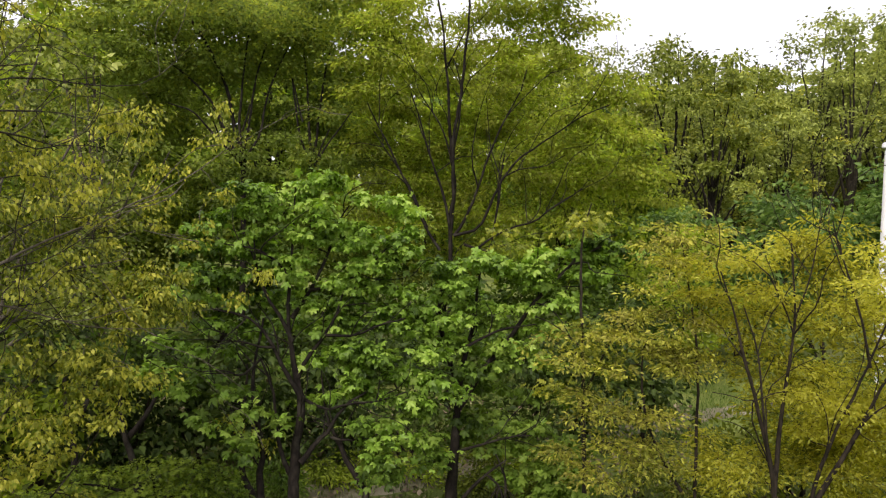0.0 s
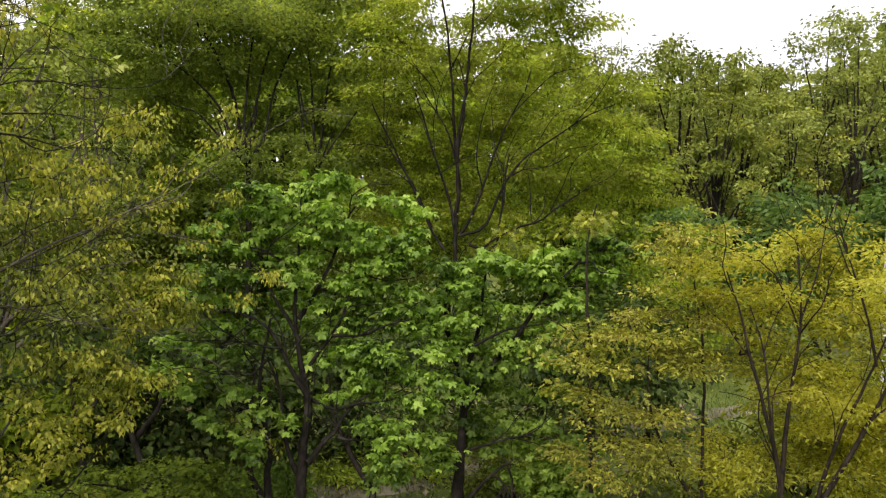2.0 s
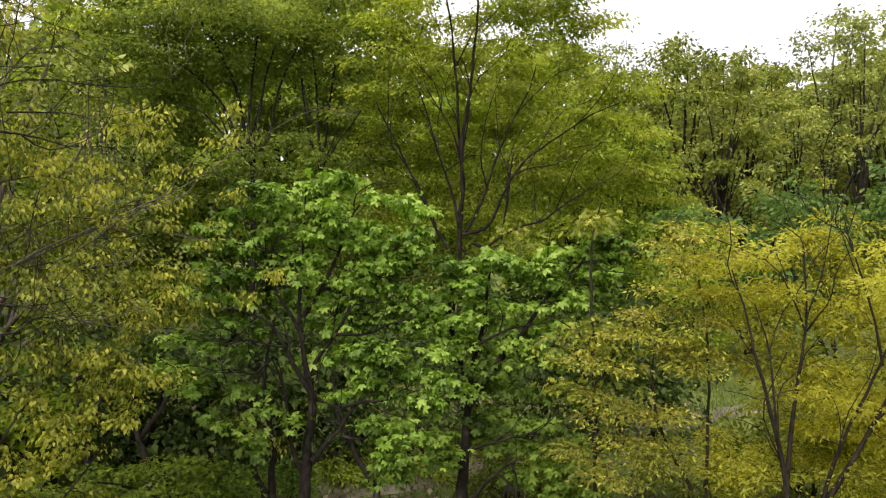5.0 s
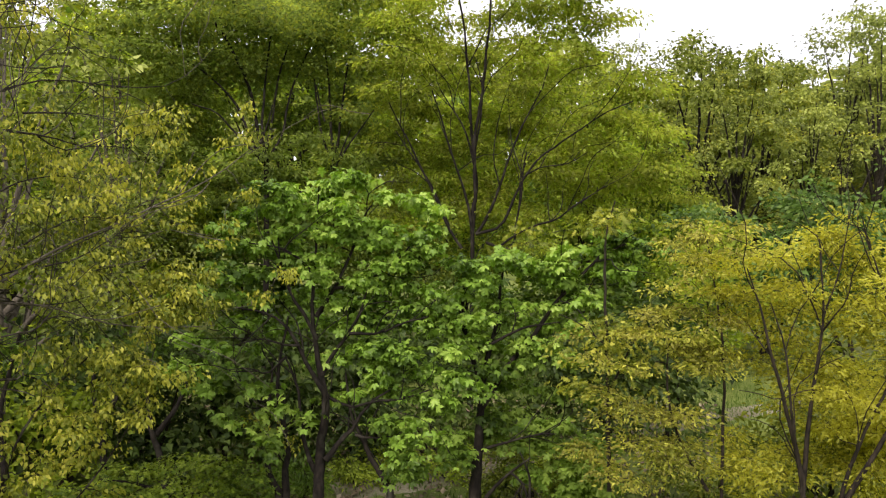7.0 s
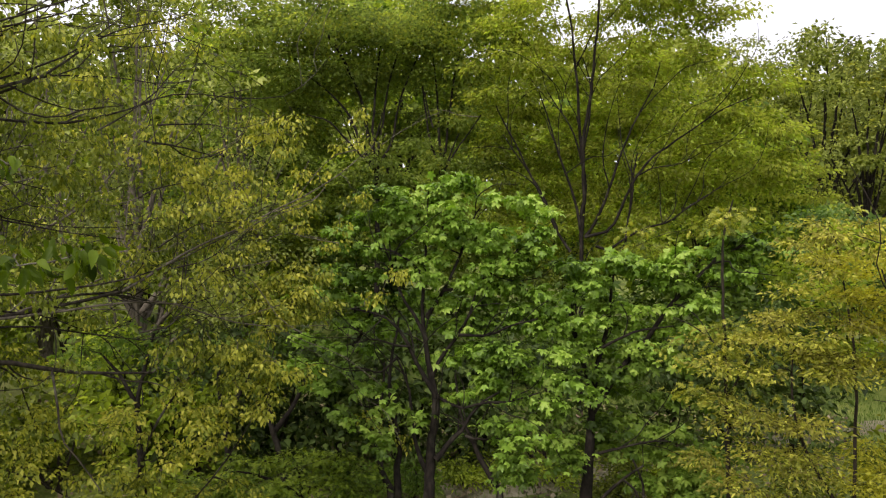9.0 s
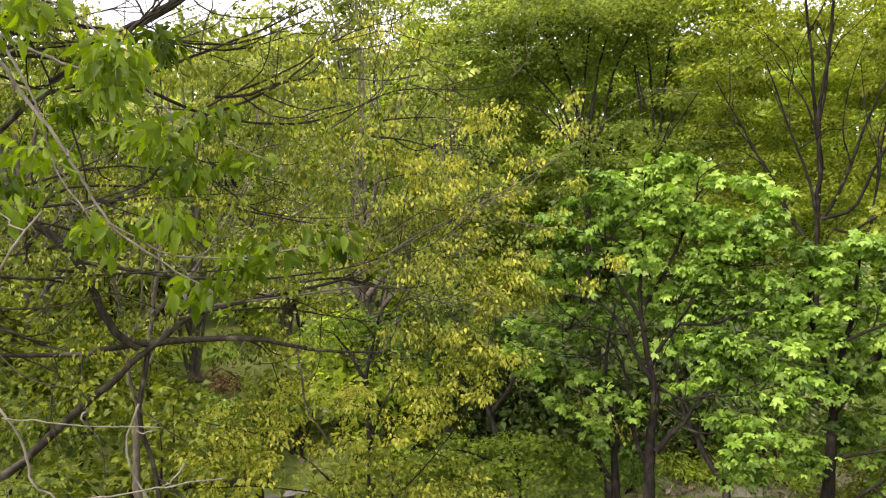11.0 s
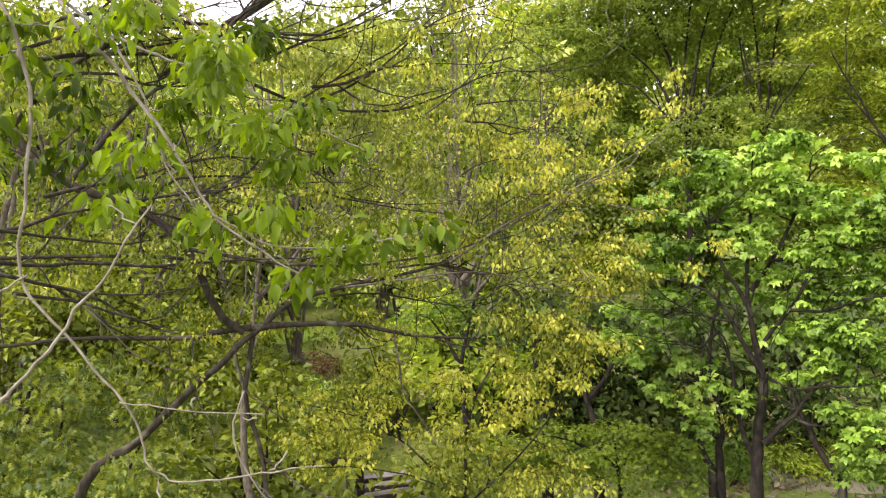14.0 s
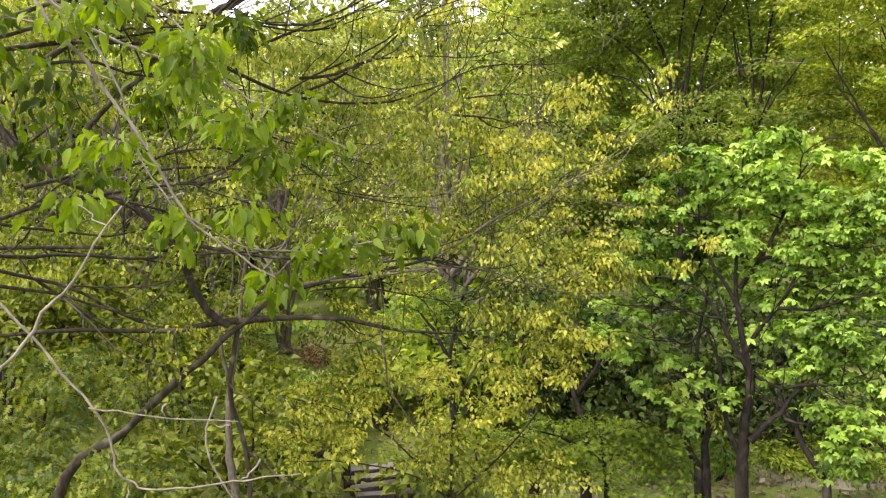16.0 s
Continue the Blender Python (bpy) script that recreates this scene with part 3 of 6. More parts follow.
# broad dark tree
tree("broad_tree", "broad dark olive-green tree with many upright stems", "tree",
     [([down((-4.83, 17.75, 5.09)), (-4.83, 17.75, 5.09), (-4.89, 17.87, 5.64), (-5.05, 17.94, 6.33), (-5.20, 17.99, 7.01), (-5.49, 17.92, 7.95), (-6.03, 17.70, 8.97)], 0.075, 0.03),
      ([(-4.85, 17.72, 5.63), (-5.23, 17.72, 6.31), (-5.46, 17.76, 6.85), (-5.79, 17.76, 7.32), (-6.42, 17.62, 7.89), (-7.04, 17.49, 8.25)], 0.04, 0.02),
      ([(-4.82, 17.62, 5.63), (-4.91, 17.79, 6.45), (-4.94, 17.96, 7.15), (-4.92, 18.11, 7.85), (-4.81, 18.20, 8.83)], 0.04, 0.02),
      ([(-4.82, 17.62, 5.63), (-4.75, 17.85, 6.32), (-4.69, 18.04, 7.03), (-4.62, 18.21, 7.74), (-4.43, 18.35, 8.59)], 0.04, 0.02),
      ([(-4.82, 17.62, 5.63), (-4.46, 17.92, 6.33), (-4.43, 18.12, 6.90), (-4.28, 18.31, 7.62), (-3.96, 18.48, 8.48)], 0.035, 0.02),
      ([(-3.28, 18.28, 5.55), (-3.34, 18.42, 6.25), (-3.42, 18.54, 6.96), (-3.47, 18.63, 7.68), (-3.57, 18.65, 8.52)], 0.045, 0.02),
      ([(-3.28, 18.28, 5.55), (-3.18, 18.45, 6.26), (-3.12, 18.58, 7.04), (-3.05, 18.67, 7.83), (-2.88, 18.74, 8.68)], 0.04, 0.02),
      ([(-3.28, 18.28, 5.55), (-3.58, 18.36, 6.38), (-3.72, 18.46, 7.09), (-3.82, 18.54, 7.80)], 0.035, 0.02),
      ([(-3.21, 17.89, 5.52), (-2.88, 17.91, 6.07), (-2.54, 17.91, 6.55), (-2.24, 17.90, 6.96)], 0.03, 0.014),
      ([(-3.08, 17.89, 5.80), (-2.92, 17.89, 6.21), (-2.78, 17.88, 6.51)], 0.024, 0.012),
      ([(-4.82, 17.62, 5.63), (-5.52, 17.35, 6.40), (-5.87, 17.20, 6.77), (-6.33, 17.01, 6.94)], 0.03, 0.015),
      ([(-4.96, 17.24, 6.13), (-5.16, 17.13, 6.57), (-5.35, 17.03, 6.88)], 0.028, 0.014),
      ([(-4.81, 17.28, 6.07), (-4.65, 17.27, 6.59), (-4.53, 17.25, 6.98)], 0.028, 0.014),
      ([(-3.36, 17.56, 6.64), (-3.47, 17.49, 7.03), (-3.54, 17.41, 7.47)], 0.026, 0.014)],
     [(-7.52, 17.07, 9.13, 1.17, 0.64), (-6.36, 17.48, 9.37, 1.32, 0.64), (-5.01, 17.91, 9.36, 1.32, 0.64), (-3.70, 18.22, 9.38, 1.17, 0.64), (-2.62, 18.42, 9.30, 0.88, 0.64),
      (-1.94, 18.55, 9.13, 0.59, 0.64), (-7.82, 17.13, 8.37, 0.88, 0.60), (-6.78, 17.51, 8.59, 1.17, 0.55), (-5.55, 17.90, 8.75, 1.17, 0.55), (-4.26, 18.25, 8.77, 1.25, 0.55),
      (-3.06, 18.52, 8.63, 1.03, 0.60), (-2.23, 18.71, 8.26, 0.66, 0.72), (-7.99, 17.19, 7.67, 0.73, 0.60), (-7.07, 17.55, 7.87, 1.03, 0.55), (-6.07, 18.20, 8.07, 1.19, 0.52),
      (-4.63, 18.59, 8.22, 1.19, 0.48), (-3.67, 18.80, 8.20, 1.04, 0.43), (-2.66, 18.78, 7.57, 0.81, 0.60), (-7.70, 17.42, 7.05, 0.88, 0.55), (-6.76, 17.79, 7.11, 0.88, 0.47),
      (-2.39, 18.91, 6.88, 0.66, 0.64), (-7.96, 17.38, 6.38, 0.88, 0.60), (-7.04, 17.78, 6.36, 1.03, 0.43), (-5.87, 17.59, 5.99, 1.07, 0.37), (-4.77, 17.52, 5.82, 0.97, 0.30),
      (-3.84, 17.93, 6.04, 0.98, 0.37), (-3.01, 18.31, 5.76, 1.07, 0.41), (-2.39, 19.02, 5.59, 0.73, 0.55), (-3.69, 18.20, 5.54, 1.14, 0.41), (-6.94, 17.87, 5.62, 1.17, 0.55),
      (-5.43, 18.40, 5.39, 1.17, 0.43), (-4.64, 18.63, 4.91, 1.47, 0.51), (-2.68, 19.01, 4.87, 1.17, 0.64), (-1.23, 19.15, 4.30, 1.03, 0.77), (-6.08, 18.21, 4.96, 1.17, 0.51),
      (-7.55, 17.65, 4.93, 1.17, 0.64), (-7.78, 17.54, 3.84, 1.32, 0.85), (-6.46, 18.07, 3.84, 1.32, 0.85), (-3.81, 18.81, 4.13, 1.76, 0.64), (-1.80, 19.07, 3.42, 1.61, 0.85),
      (-2.68, 18.94, 6.16, 0.59, 0.43), (-5.81, 18.73, 9.44, 1.39, 0.49), (-4.46, 19.09, 9.46, 1.39, 0.49), (-6.97, 18.38, 9.27, 1.39, 0.49), (-3.06, 19.41, 9.26, 1.08, 0.49),
      (-8.07, 17.98, 9.03, 1.08, 0.49), (-5.07, 17.68, 10.09, 3.23, 0.53), (-2.86, 18.14, 10.17, 1.76, 0.51), (-7.45, 16.92, 9.78, 1.76, 0.51), (-7.90, 19.65, 8.86, 1.81, 0.99),
      (-6.10, 20.18, 9.28, 2.14, 0.99), (-4.04, 20.69, 9.26, 1.81, 0.99), (-2.67, 21.14, 8.10, 0.99, 1.32), (-8.03, 19.92, 6.96, 1.48, 0.82), (-6.22, 20.54, 7.05, 1.65, 0.74),
      (-4.57, 20.97, 7.03, 1.48, 0.74), (-3.32, 21.22, 6.83, 0.99, 0.82), (-6.03, 20.44, 8.12, 1.98, 0.82), (-4.39, 20.86, 8.04, 1.48, 0.82), (-8.99, 19.61, 5.71, 1.65, 0.99),
      (-5.97, 20.76, 4.38, 2.97, 0.99), (-2.36, 21.46, 4.09, 1.98, 1.15), (-7.83, 19.48, 9.70, 1.98, 0.56), (-5.75, 20.06, 10.16, 2.14, 0.56), (-3.85, 20.51, 10.14, 1.81, 0.56),
      (-2.33, 20.76, 10.06, 1.15, 0.56)],
     24, WIDE, LEAF_BROAD, BARK_DARK, 20, 0.25, 0.11, spray=9, fine=(4, 4), droop=0.35, flat=0.3, tilt=0.5, second=(LEAF_FAN, lambda p: np.clip((p[:, 2] - 8.2) / 2.0, 0.1, 0.35)))

# two fresh green trees with lobed leaves
tree("green_tree", "fresh green tree with lobed hanging leaves and dark trunk", "tree",
     side_limbs([([down((-1.71, 8.48, 1.18)), (-1.71, 8.48, 1.18), (-1.70, 8.55, 1.37), (-1.68, 8.67, 1.67), (-1.67, 8.77, 1.99), (-1.69, 8.85, 2.31)], 0.074, 0.048),
      ([(-1.69, 8.85, 2.31), (-1.77, 8.92, 2.64), (-1.83, 8.97, 2.98), (-1.87, 9.03, 3.39), (-1.87, 9.08, 3.88), (-1.85, 9.11, 4.37), (-1.83, 9.11, 4.86)], 0.045, 0.008),
      ([(-1.65, 8.59, 1.59), (-1.56, 8.64, 1.69), (-1.45, 8.71, 1.83), (-1.32, 8.76, 1.95), (-1.18, 8.86, 2.21), (-0.91, 8.93, 2.37)], 0.045, 0.012),
      ([down((-0.87, 8.69, 1.12)), (-0.87, 8.69, 1.12), (-0.94, 8.75, 1.31), (-1.12, 8.81, 1.53), (-1.25, 8.87, 1.77), (-1.34, 8.91, 1.93), (-1.42, 8.97, 2.18), (-1.48, 9.05, 2.55)], 0.06, 0.012),
      ([(-1.33, 8.78, 1.85), (-1.10, 8.80, 1.81), (-0.83, 8.84, 1.83)], 0.02, 0.008),
      ([down((-2.18, 8.57, 1.13)), (-2.18, 8.57, 1.13), (-2.30, 8.62, 1.33), (-2.38, 8.68, 1.55), (-2.44, 8.74, 1.77), (-2.42, 8.82, 2.02), (-2.38, 8.92, 2.35), (-2.38, 9.00, 2.68)], 0.055, 0.012),
      ([down((-2.09, 8.59, 1.12)), (-2.09, 8.59, 1.12), (-2.13, 8.71, 1.44), (-2.12, 8.79, 1.69), (-2.23, 8.88, 2.05), (-2.30, 8.96, 2.41), (-2.28, 9.05, 2.82), (-2.22, 9.14, 3.23)], 0.06, 0.012),
      ([(-1.71, 8.60, 1.35), (-1.87, 8.67, 1.63), (-1.96, 8.73, 1.89), (-2.00, 8.81, 2.18), (-2.07, 8.87, 2.51), (-2.20, 8.90, 2.78)], 0.036, 0.012),
      ([(-1.67, 8.76, 2.33), (-1.83, 8.79, 2.60), (-2.00, 8.82, 2.92), (-2.18, 8.82, 3.17), (-2.41, 8.79, 3.33), (-2.73, 8.70, 3.39)], 0.035, 0.01),
      ([(-1.74, 8.90, 2.54), (-1.61, 8.98, 2.81), (-1.44, 9.05, 3.04), (-1.29, 9.12, 3.35), (-1.20, 9.17, 3.67)], 0.034, 0.01),
      ([(-1.83, 8.97, 2.98), (-1.97, 8.99, 3.25), (-2.15, 8.99, 3.53), (-2.25, 8.99, 3.88), (-2.39, 8.98, 4.22)], 0.03, 0.01),
      ([(-1.86, 9.06, 3.25), (-1.65, 9.15, 3.59), (-1.45, 9.21, 4.01), (-1.32, 9.25, 4.44), (-1.18, 9.27, 4.65)], 0.03, 0.009),
      ([(-1.68, 8.86, 2.31), (-1.38, 8.82, 2.18), (-1.11, 8.82, 2.24), (-0.76, 8.82, 2.28), (-0.42, 8.82, 2.41)], 0.024, 0.008),
      ([(-1.99, 8.77, 2.93), (-2.19, 8.73, 2.95), (-2.45, 8.68, 3.02), (-2.75, 8.57, 2.95)], 0.018, 0.006),
      ([(-2.15, 8.71, 2.81), (-2.36, 8.62, 2.63), (-2.55, 8.58, 2.70), (-2.77, 8.51, 2.68)], 0.016, 0.006),
      ([(-2.14, 8.55, 2.14), (-2.28, 8.55, 2.27), (-2.46, 8.49, 2.22), (-2.65, 8.46, 2.31)], 0.014, 0.005),
      ([(-1.84, 8.97, 3.75), (-2.07, 8.94, 3.99), (-2.30, 8.89, 4.09), (-2.62, 8.81, 4.16)], 0.02, 0.007),
      ([(-1.64, 9.10, 3.60), (-1.30, 9.16, 3.67), (-0.95, 9.22, 3.88), (-0.68, 9.26, 4.16)], 0.022, 0.007),
      ([(-1.42, 8.96, 3.06), (-1.07, 9.00, 3.06), (-0.72, 9.06, 3.19), (-0.45, 9.09, 3.26)], 0.022, 0.007)], 60, 0.9, 0.010, aim=(0, -0.05, 0.3), skip=0),
     [(-1.90, 9.15, 4.91, 0.68, 0.11), (-2.40, 9.03, 4.79, 0.50, 0.11), (-2.07, 9.12, 4.63, 0.64, 0.11), (-1.46, 9.23, 4.74, 0.43, 0.10), (-0.93, 9.30, 4.71, 0.54, 0.10),
      (-0.61, 9.32, 4.60, 0.29, 0.11), (-2.60, 8.98, 4.55, 0.50, 0.11), (-1.60, 9.21, 4.51, 0.50, 0.11), (-1.04, 9.29, 4.43, 0.50, 0.11), (-0.50, 9.33, 4.38, 0.18, 0.18),
      (-2.47, 9.01, 4.35, 0.57, 0.11), (-1.87, 9.15, 4.28, 0.57, 0.11), (-1.32, 9.25, 4.24, 0.57, 0.11), (-0.79, 9.30, 4.20, 0.36, 0.11), (-2.79, 8.91, 4.15, 0.36, 0.11),
      (-2.34, 9.35, 4.07, 0.52, 0.10), (-1.66, 9.18, 4.00, 0.57, 0.11), (-1.10, 9.26, 3.93, 0.50, 0.11), (-0.57, 9.31, 4.06, 0.25, 0.13), (-2.97, 8.84, 3.88, 0.29, 0.11),
      (-2.58, 9.16, 3.80, 0.44, 0.10), (-1.82, 8.93, 3.83, 0.35, 0.08), (-1.38, 9.20, 3.72, 0.50, 0.11), (-0.81, 9.26, 3.63, 0.39, 0.11), (-3.03, 8.79, 3.60, 0.32, 0.10),
      (-2.73, 9.19, 3.46, 0.44, 0.10), (-2.21, 9.43, 3.48, 0.34, 0.09), (-1.63, 9.44, 3.42, 0.44, 0.10), (-1.16, 9.20, 3.44, 0.46, 0.11), (-0.60, 9.24, 3.35, 0.36, 0.11),
      (-0.95, 9.19, 3.18, 0.50, 0.11), (-1.36, 9.13, 3.14, 0.36, 0.09), (-0.38, 9.22, 3.10, 0.25, 0.11), (-2.98, 9.08, 3.23, 0.33, 0.08), (-2.57, 9.39, 3.10, 0.38, 0.08),
      (-1.96, 9.65, 3.16, 0.30, 0.09), (-1.15, 9.12, 2.88, 0.50, 0.11), (-0.66, 9.16, 2.86, 0.43, 0.11), (-1.56, 9.03, 2.75, 0.29, 0.07), (-2.01, 9.34, 2.65, 0.26, 0.06),
      (-0.23, 9.17, 2.79, 0.25, 0.11), (-0.93, 9.09, 2.63, 0.39, 0.10), (-1.27, 9.02, 2.52, 0.36, 0.08), (-0.30, 9.11, 2.55, 0.43, 0.11), (-0.02, 9.10, 2.48, 0.29, 0.09),
      (-0.54, 9.05, 2.34, 0.43, 0.09), (-0.92, 9.03, 2.35, 0.32, 0.08), (0.20, 9.07, 2.36, 0.20, 0.07), (-1.42, 8.95, 2.29, 0.20, 0.07), (-0.84, 8.95, 2.02, 0.36, 0.09),
      (-0.36, 9.01, 2.14, 0.43, 0.09), (-0.90, 8.89, 1.84, 0.20, 0.08), (-0.53, 8.92, 1.86, 0.39, 0.10), (-0.14, 8.91, 1.80, 0.25, 0.09), (-0.79, 8.83, 1.64, 0.21, 0.08),
      (-0.35, 8.86, 1.64, 0.43, 0.09), (-0.82, 8.75, 1.42, 0.20, 0.07), (-0.51, 8.77, 1.40, 0.29, 0.07), (-0.21, 8.82, 1.51, 0.21, 0.08), (-2.86, 9.14, 2.79, 0.30, 0.07),
      (-2.95, 8.97, 2.57, 0.29, 0.07), (-2.51, 8.43, 2.47, 0.21, 0.06), (-2.22, 8.46, 2.27, 0.24, 0.07), (-1.81, 8.41, 2.14, 0.12, 0.06), (-2.29, 8.35, 1.97, 0.21, 0.07),
      (-2.64, 8.40, 2.11, 0.21, 0.07), (-2.25, 8.20, 1.78, 0.10, 0.06), (-3.35, 9.11, 2.93, 0.26, 0.09), (-3.19, 9.04, 2.31, 0.30, 0.08), (-3.40, 9.03, 2.59, 0.26, 0.09)],
     # Shade painted in: share of darker leaves grows downwards, faster on the left.
     160, LOBED, LEAF_GREEN, BARK_DARK, 7, 0.095, 0.118, spray=9, droop=0.4, flat=0.4, single=300, tilt=0.42, second=(LEAF_SHADED, lambda p: np.clip(0.1 + (2.95 - p[:, 2]) * np.where(p[:, 0] < -1.7, 0.5, 0.32), 0.1, 0.85)))

tree("green_tree", "fresh green lobed-leaf tree beside a yellow sapling", "tree",
     side_limbs([([down((0.13, 9.10, 0.97)), (0.13, 9.10, 0.97), (0.16, 9.25, 1.37), (0.21, 9.38, 1.77), (0.22, 9.49, 2.18), (0.28, 9.59, 2.61), (0.42, 9.68, 3.19), (0.49, 9.75, 3.78)], 0.1, 0.014),
      ([(0.22, 9.45, 2.04), (0.57, 9.52, 2.55), (0.93, 9.53, 3.00), (1.28, 9.52, 3.52), (1.69, 9.46, 3.97), (2.02, 9.36, 4.19)], 0.05, 0.012),
      ([(0.22, 9.60, 2.23), (0.06, 9.72, 2.73), (-0.03, 9.80, 3.24), (0.00, 9.86, 3.77)], 0.04, 0.012),
      ([(0.18, 9.29, 1.50), (0.42, 9.22, 1.62), (0.77, 9.13, 1.76), (1.11, 9.02, 1.84)], 0.024, 0.008),
      ([(0.28, 9.00, 1.02), (0.42, 8.96, 1.19), (0.59, 8.91, 1.37), (0.81, 8.86, 1.58)], 0.03, 0.01),
      ([(0.83, 8.89, 1.08), (0.80, 8.99, 1.33), (0.70, 9.08, 1.58)], 0.02, 0.01),
      ([(0.58, 8.82, 1.41), (0.72, 8.76, 1.28), (0.78, 8.68, 1.10)], 0.016, 0.008),
      ([(0.34, 9.43, 2.86), (0.77, 9.44, 3.09), (1.20, 9.41, 3.17)], 0.022, 0.008)], 24, 0.9, 0.010, aim=(0, -0.05, 0.3), skip=0),
     [(-0.18, 9.67, 3.92, 0.37, 0.09), (0.26, 9.67, 3.97, 0.41, 0.09), (0.70, 9.64, 3.87, 0.41, 0.10), (-0.03, 9.65, 3.70, 0.44, 0.10), (0.45, 9.63, 3.64, 0.44, 0.10),
      (0.99, 9.62, 3.93, 0.44, 0.10), (1.42, 9.57, 4.10, 0.37, 0.09), (1.80, 9.51, 4.32, 0.44, 0.09), (2.11, 9.45, 4.26, 0.37, 0.10), (2.38, 9.38, 4.13, 0.30, 0.10),
      (1.98, 9.47, 4.06, 0.44, 0.10), (1.56, 9.53, 3.85, 0.44, 0.10), (1.00, 9.59, 3.66, 0.44, 0.10), (1.91, 9.46, 3.81, 0.37, 0.10), (0.05, 9.62, 3.42, 0.37, 0.10),
      (0.56, 9.60, 3.39, 0.48, 0.10), (1.11, 9.55, 3.41, 0.41, 0.10), (1.57, 9.50, 3.53, 0.37, 0.10), (0.27, 9.58, 3.15, 0.41, 0.10), (0.78, 9.55, 3.13, 0.41, 0.10),
      (1.28, 9.50, 3.16, 0.33, 0.09), (-0.02, 9.55, 2.91, 0.26, 0.10), (0.42, 9.52, 2.85, 0.41, 0.10), (0.93, 9.49, 2.86, 0.37, 0.09), (0.35, 9.47, 2.56, 0.33, 0.09),
      (0.82, 9.45, 2.63, 0.28, 0.09), (1.28, 9.43, 2.77, 0.30, 0.09), (0.59, 9.70, 2.25, 0.34, 0.09), (1.03, 9.66, 2.27, 0.34, 0.09), (1.35, 9.32, 2.32, 0.30, 0.09),
      (0.73, 9.59, 1.90, 0.46, 0.12), (1.24, 9.54, 1.89, 0.38, 0.12), (0.44, 9.64, 1.62, 0.31, 0.11), (0.95, 9.46, 1.54, 0.46, 0.12), (1.38, 9.37, 1.43, 0.38, 0.12),
      (0.80, 9.36, 1.20, 0.31, 0.11), (1.28, 9.17, 1.12, 0.45, 0.12), (0.21, 10.62, 3.38, 0.49, 0.13), (0.23, 10.73, 2.71, 0.50, 0.17), (-0.19, 10.60, 3.17, 0.33, 0.17),
      (1.68, 9.09, 1.67, 0.37, 0.12), (1.73, 8.95, 1.30, 0.37, 0.14)],
     # Darker leaves take over below, painting shade into the lower crown.
     160, LOBED, LEAF_GREEN, BARK_DARK, 7, 0.095, 0.118, spray=9, droop=0.4, flat=0.4, single=300, tilt=0.42, second=(LEAF_SHADED, lambda p: np.clip((3.45 - p[:, 2]) / 1.2, 0.12, 0.96)))

# yellow saplings
tree("yellow_sapling", "slim sapling with thin grey stem and yellow-green leaves", "sapling",
     [([down((1.79, 8.77, 0.33)), (1.74, 8.88, 2.39), (1.69, 8.95, 3.90), (1.79, 9.00, 4.72)], 0.035, 0.008),
      ([(1.74, 8.88, 2.39), (2.07, 8.82, 3.10), (2.44, 8.73, 3.39)], 0.014, 0.005),
      ([(1.72, 8.90, 2.94), (1.38, 8.82, 3.22), (1.10, 8.72, 3.37)], 0.012, 0.005)],
     [(1.83, 8.99, 4.59, 0.38, 0.22), (1.52, 8.98, 4.48, 0.27, 0.15), (0.90, 8.97, 4.30, 0.27, 0.15), (1.50, 8.71, 3.17, 0.54, 0.20), (2.11, 8.73, 3.38, 0.47, 0.20),
      (1.85, 8.70, 2.84, 0.60, 0.27), (1.38, 8.68, 2.57, 0.40, 0.20)],
     75, FROND, LEAF_YELLOWGREEN, BARK_GREY, 7, 0.10, 0.10, droop=0.25, flat=0.3, single=150, second=(LEAF_LIME, 0.5))
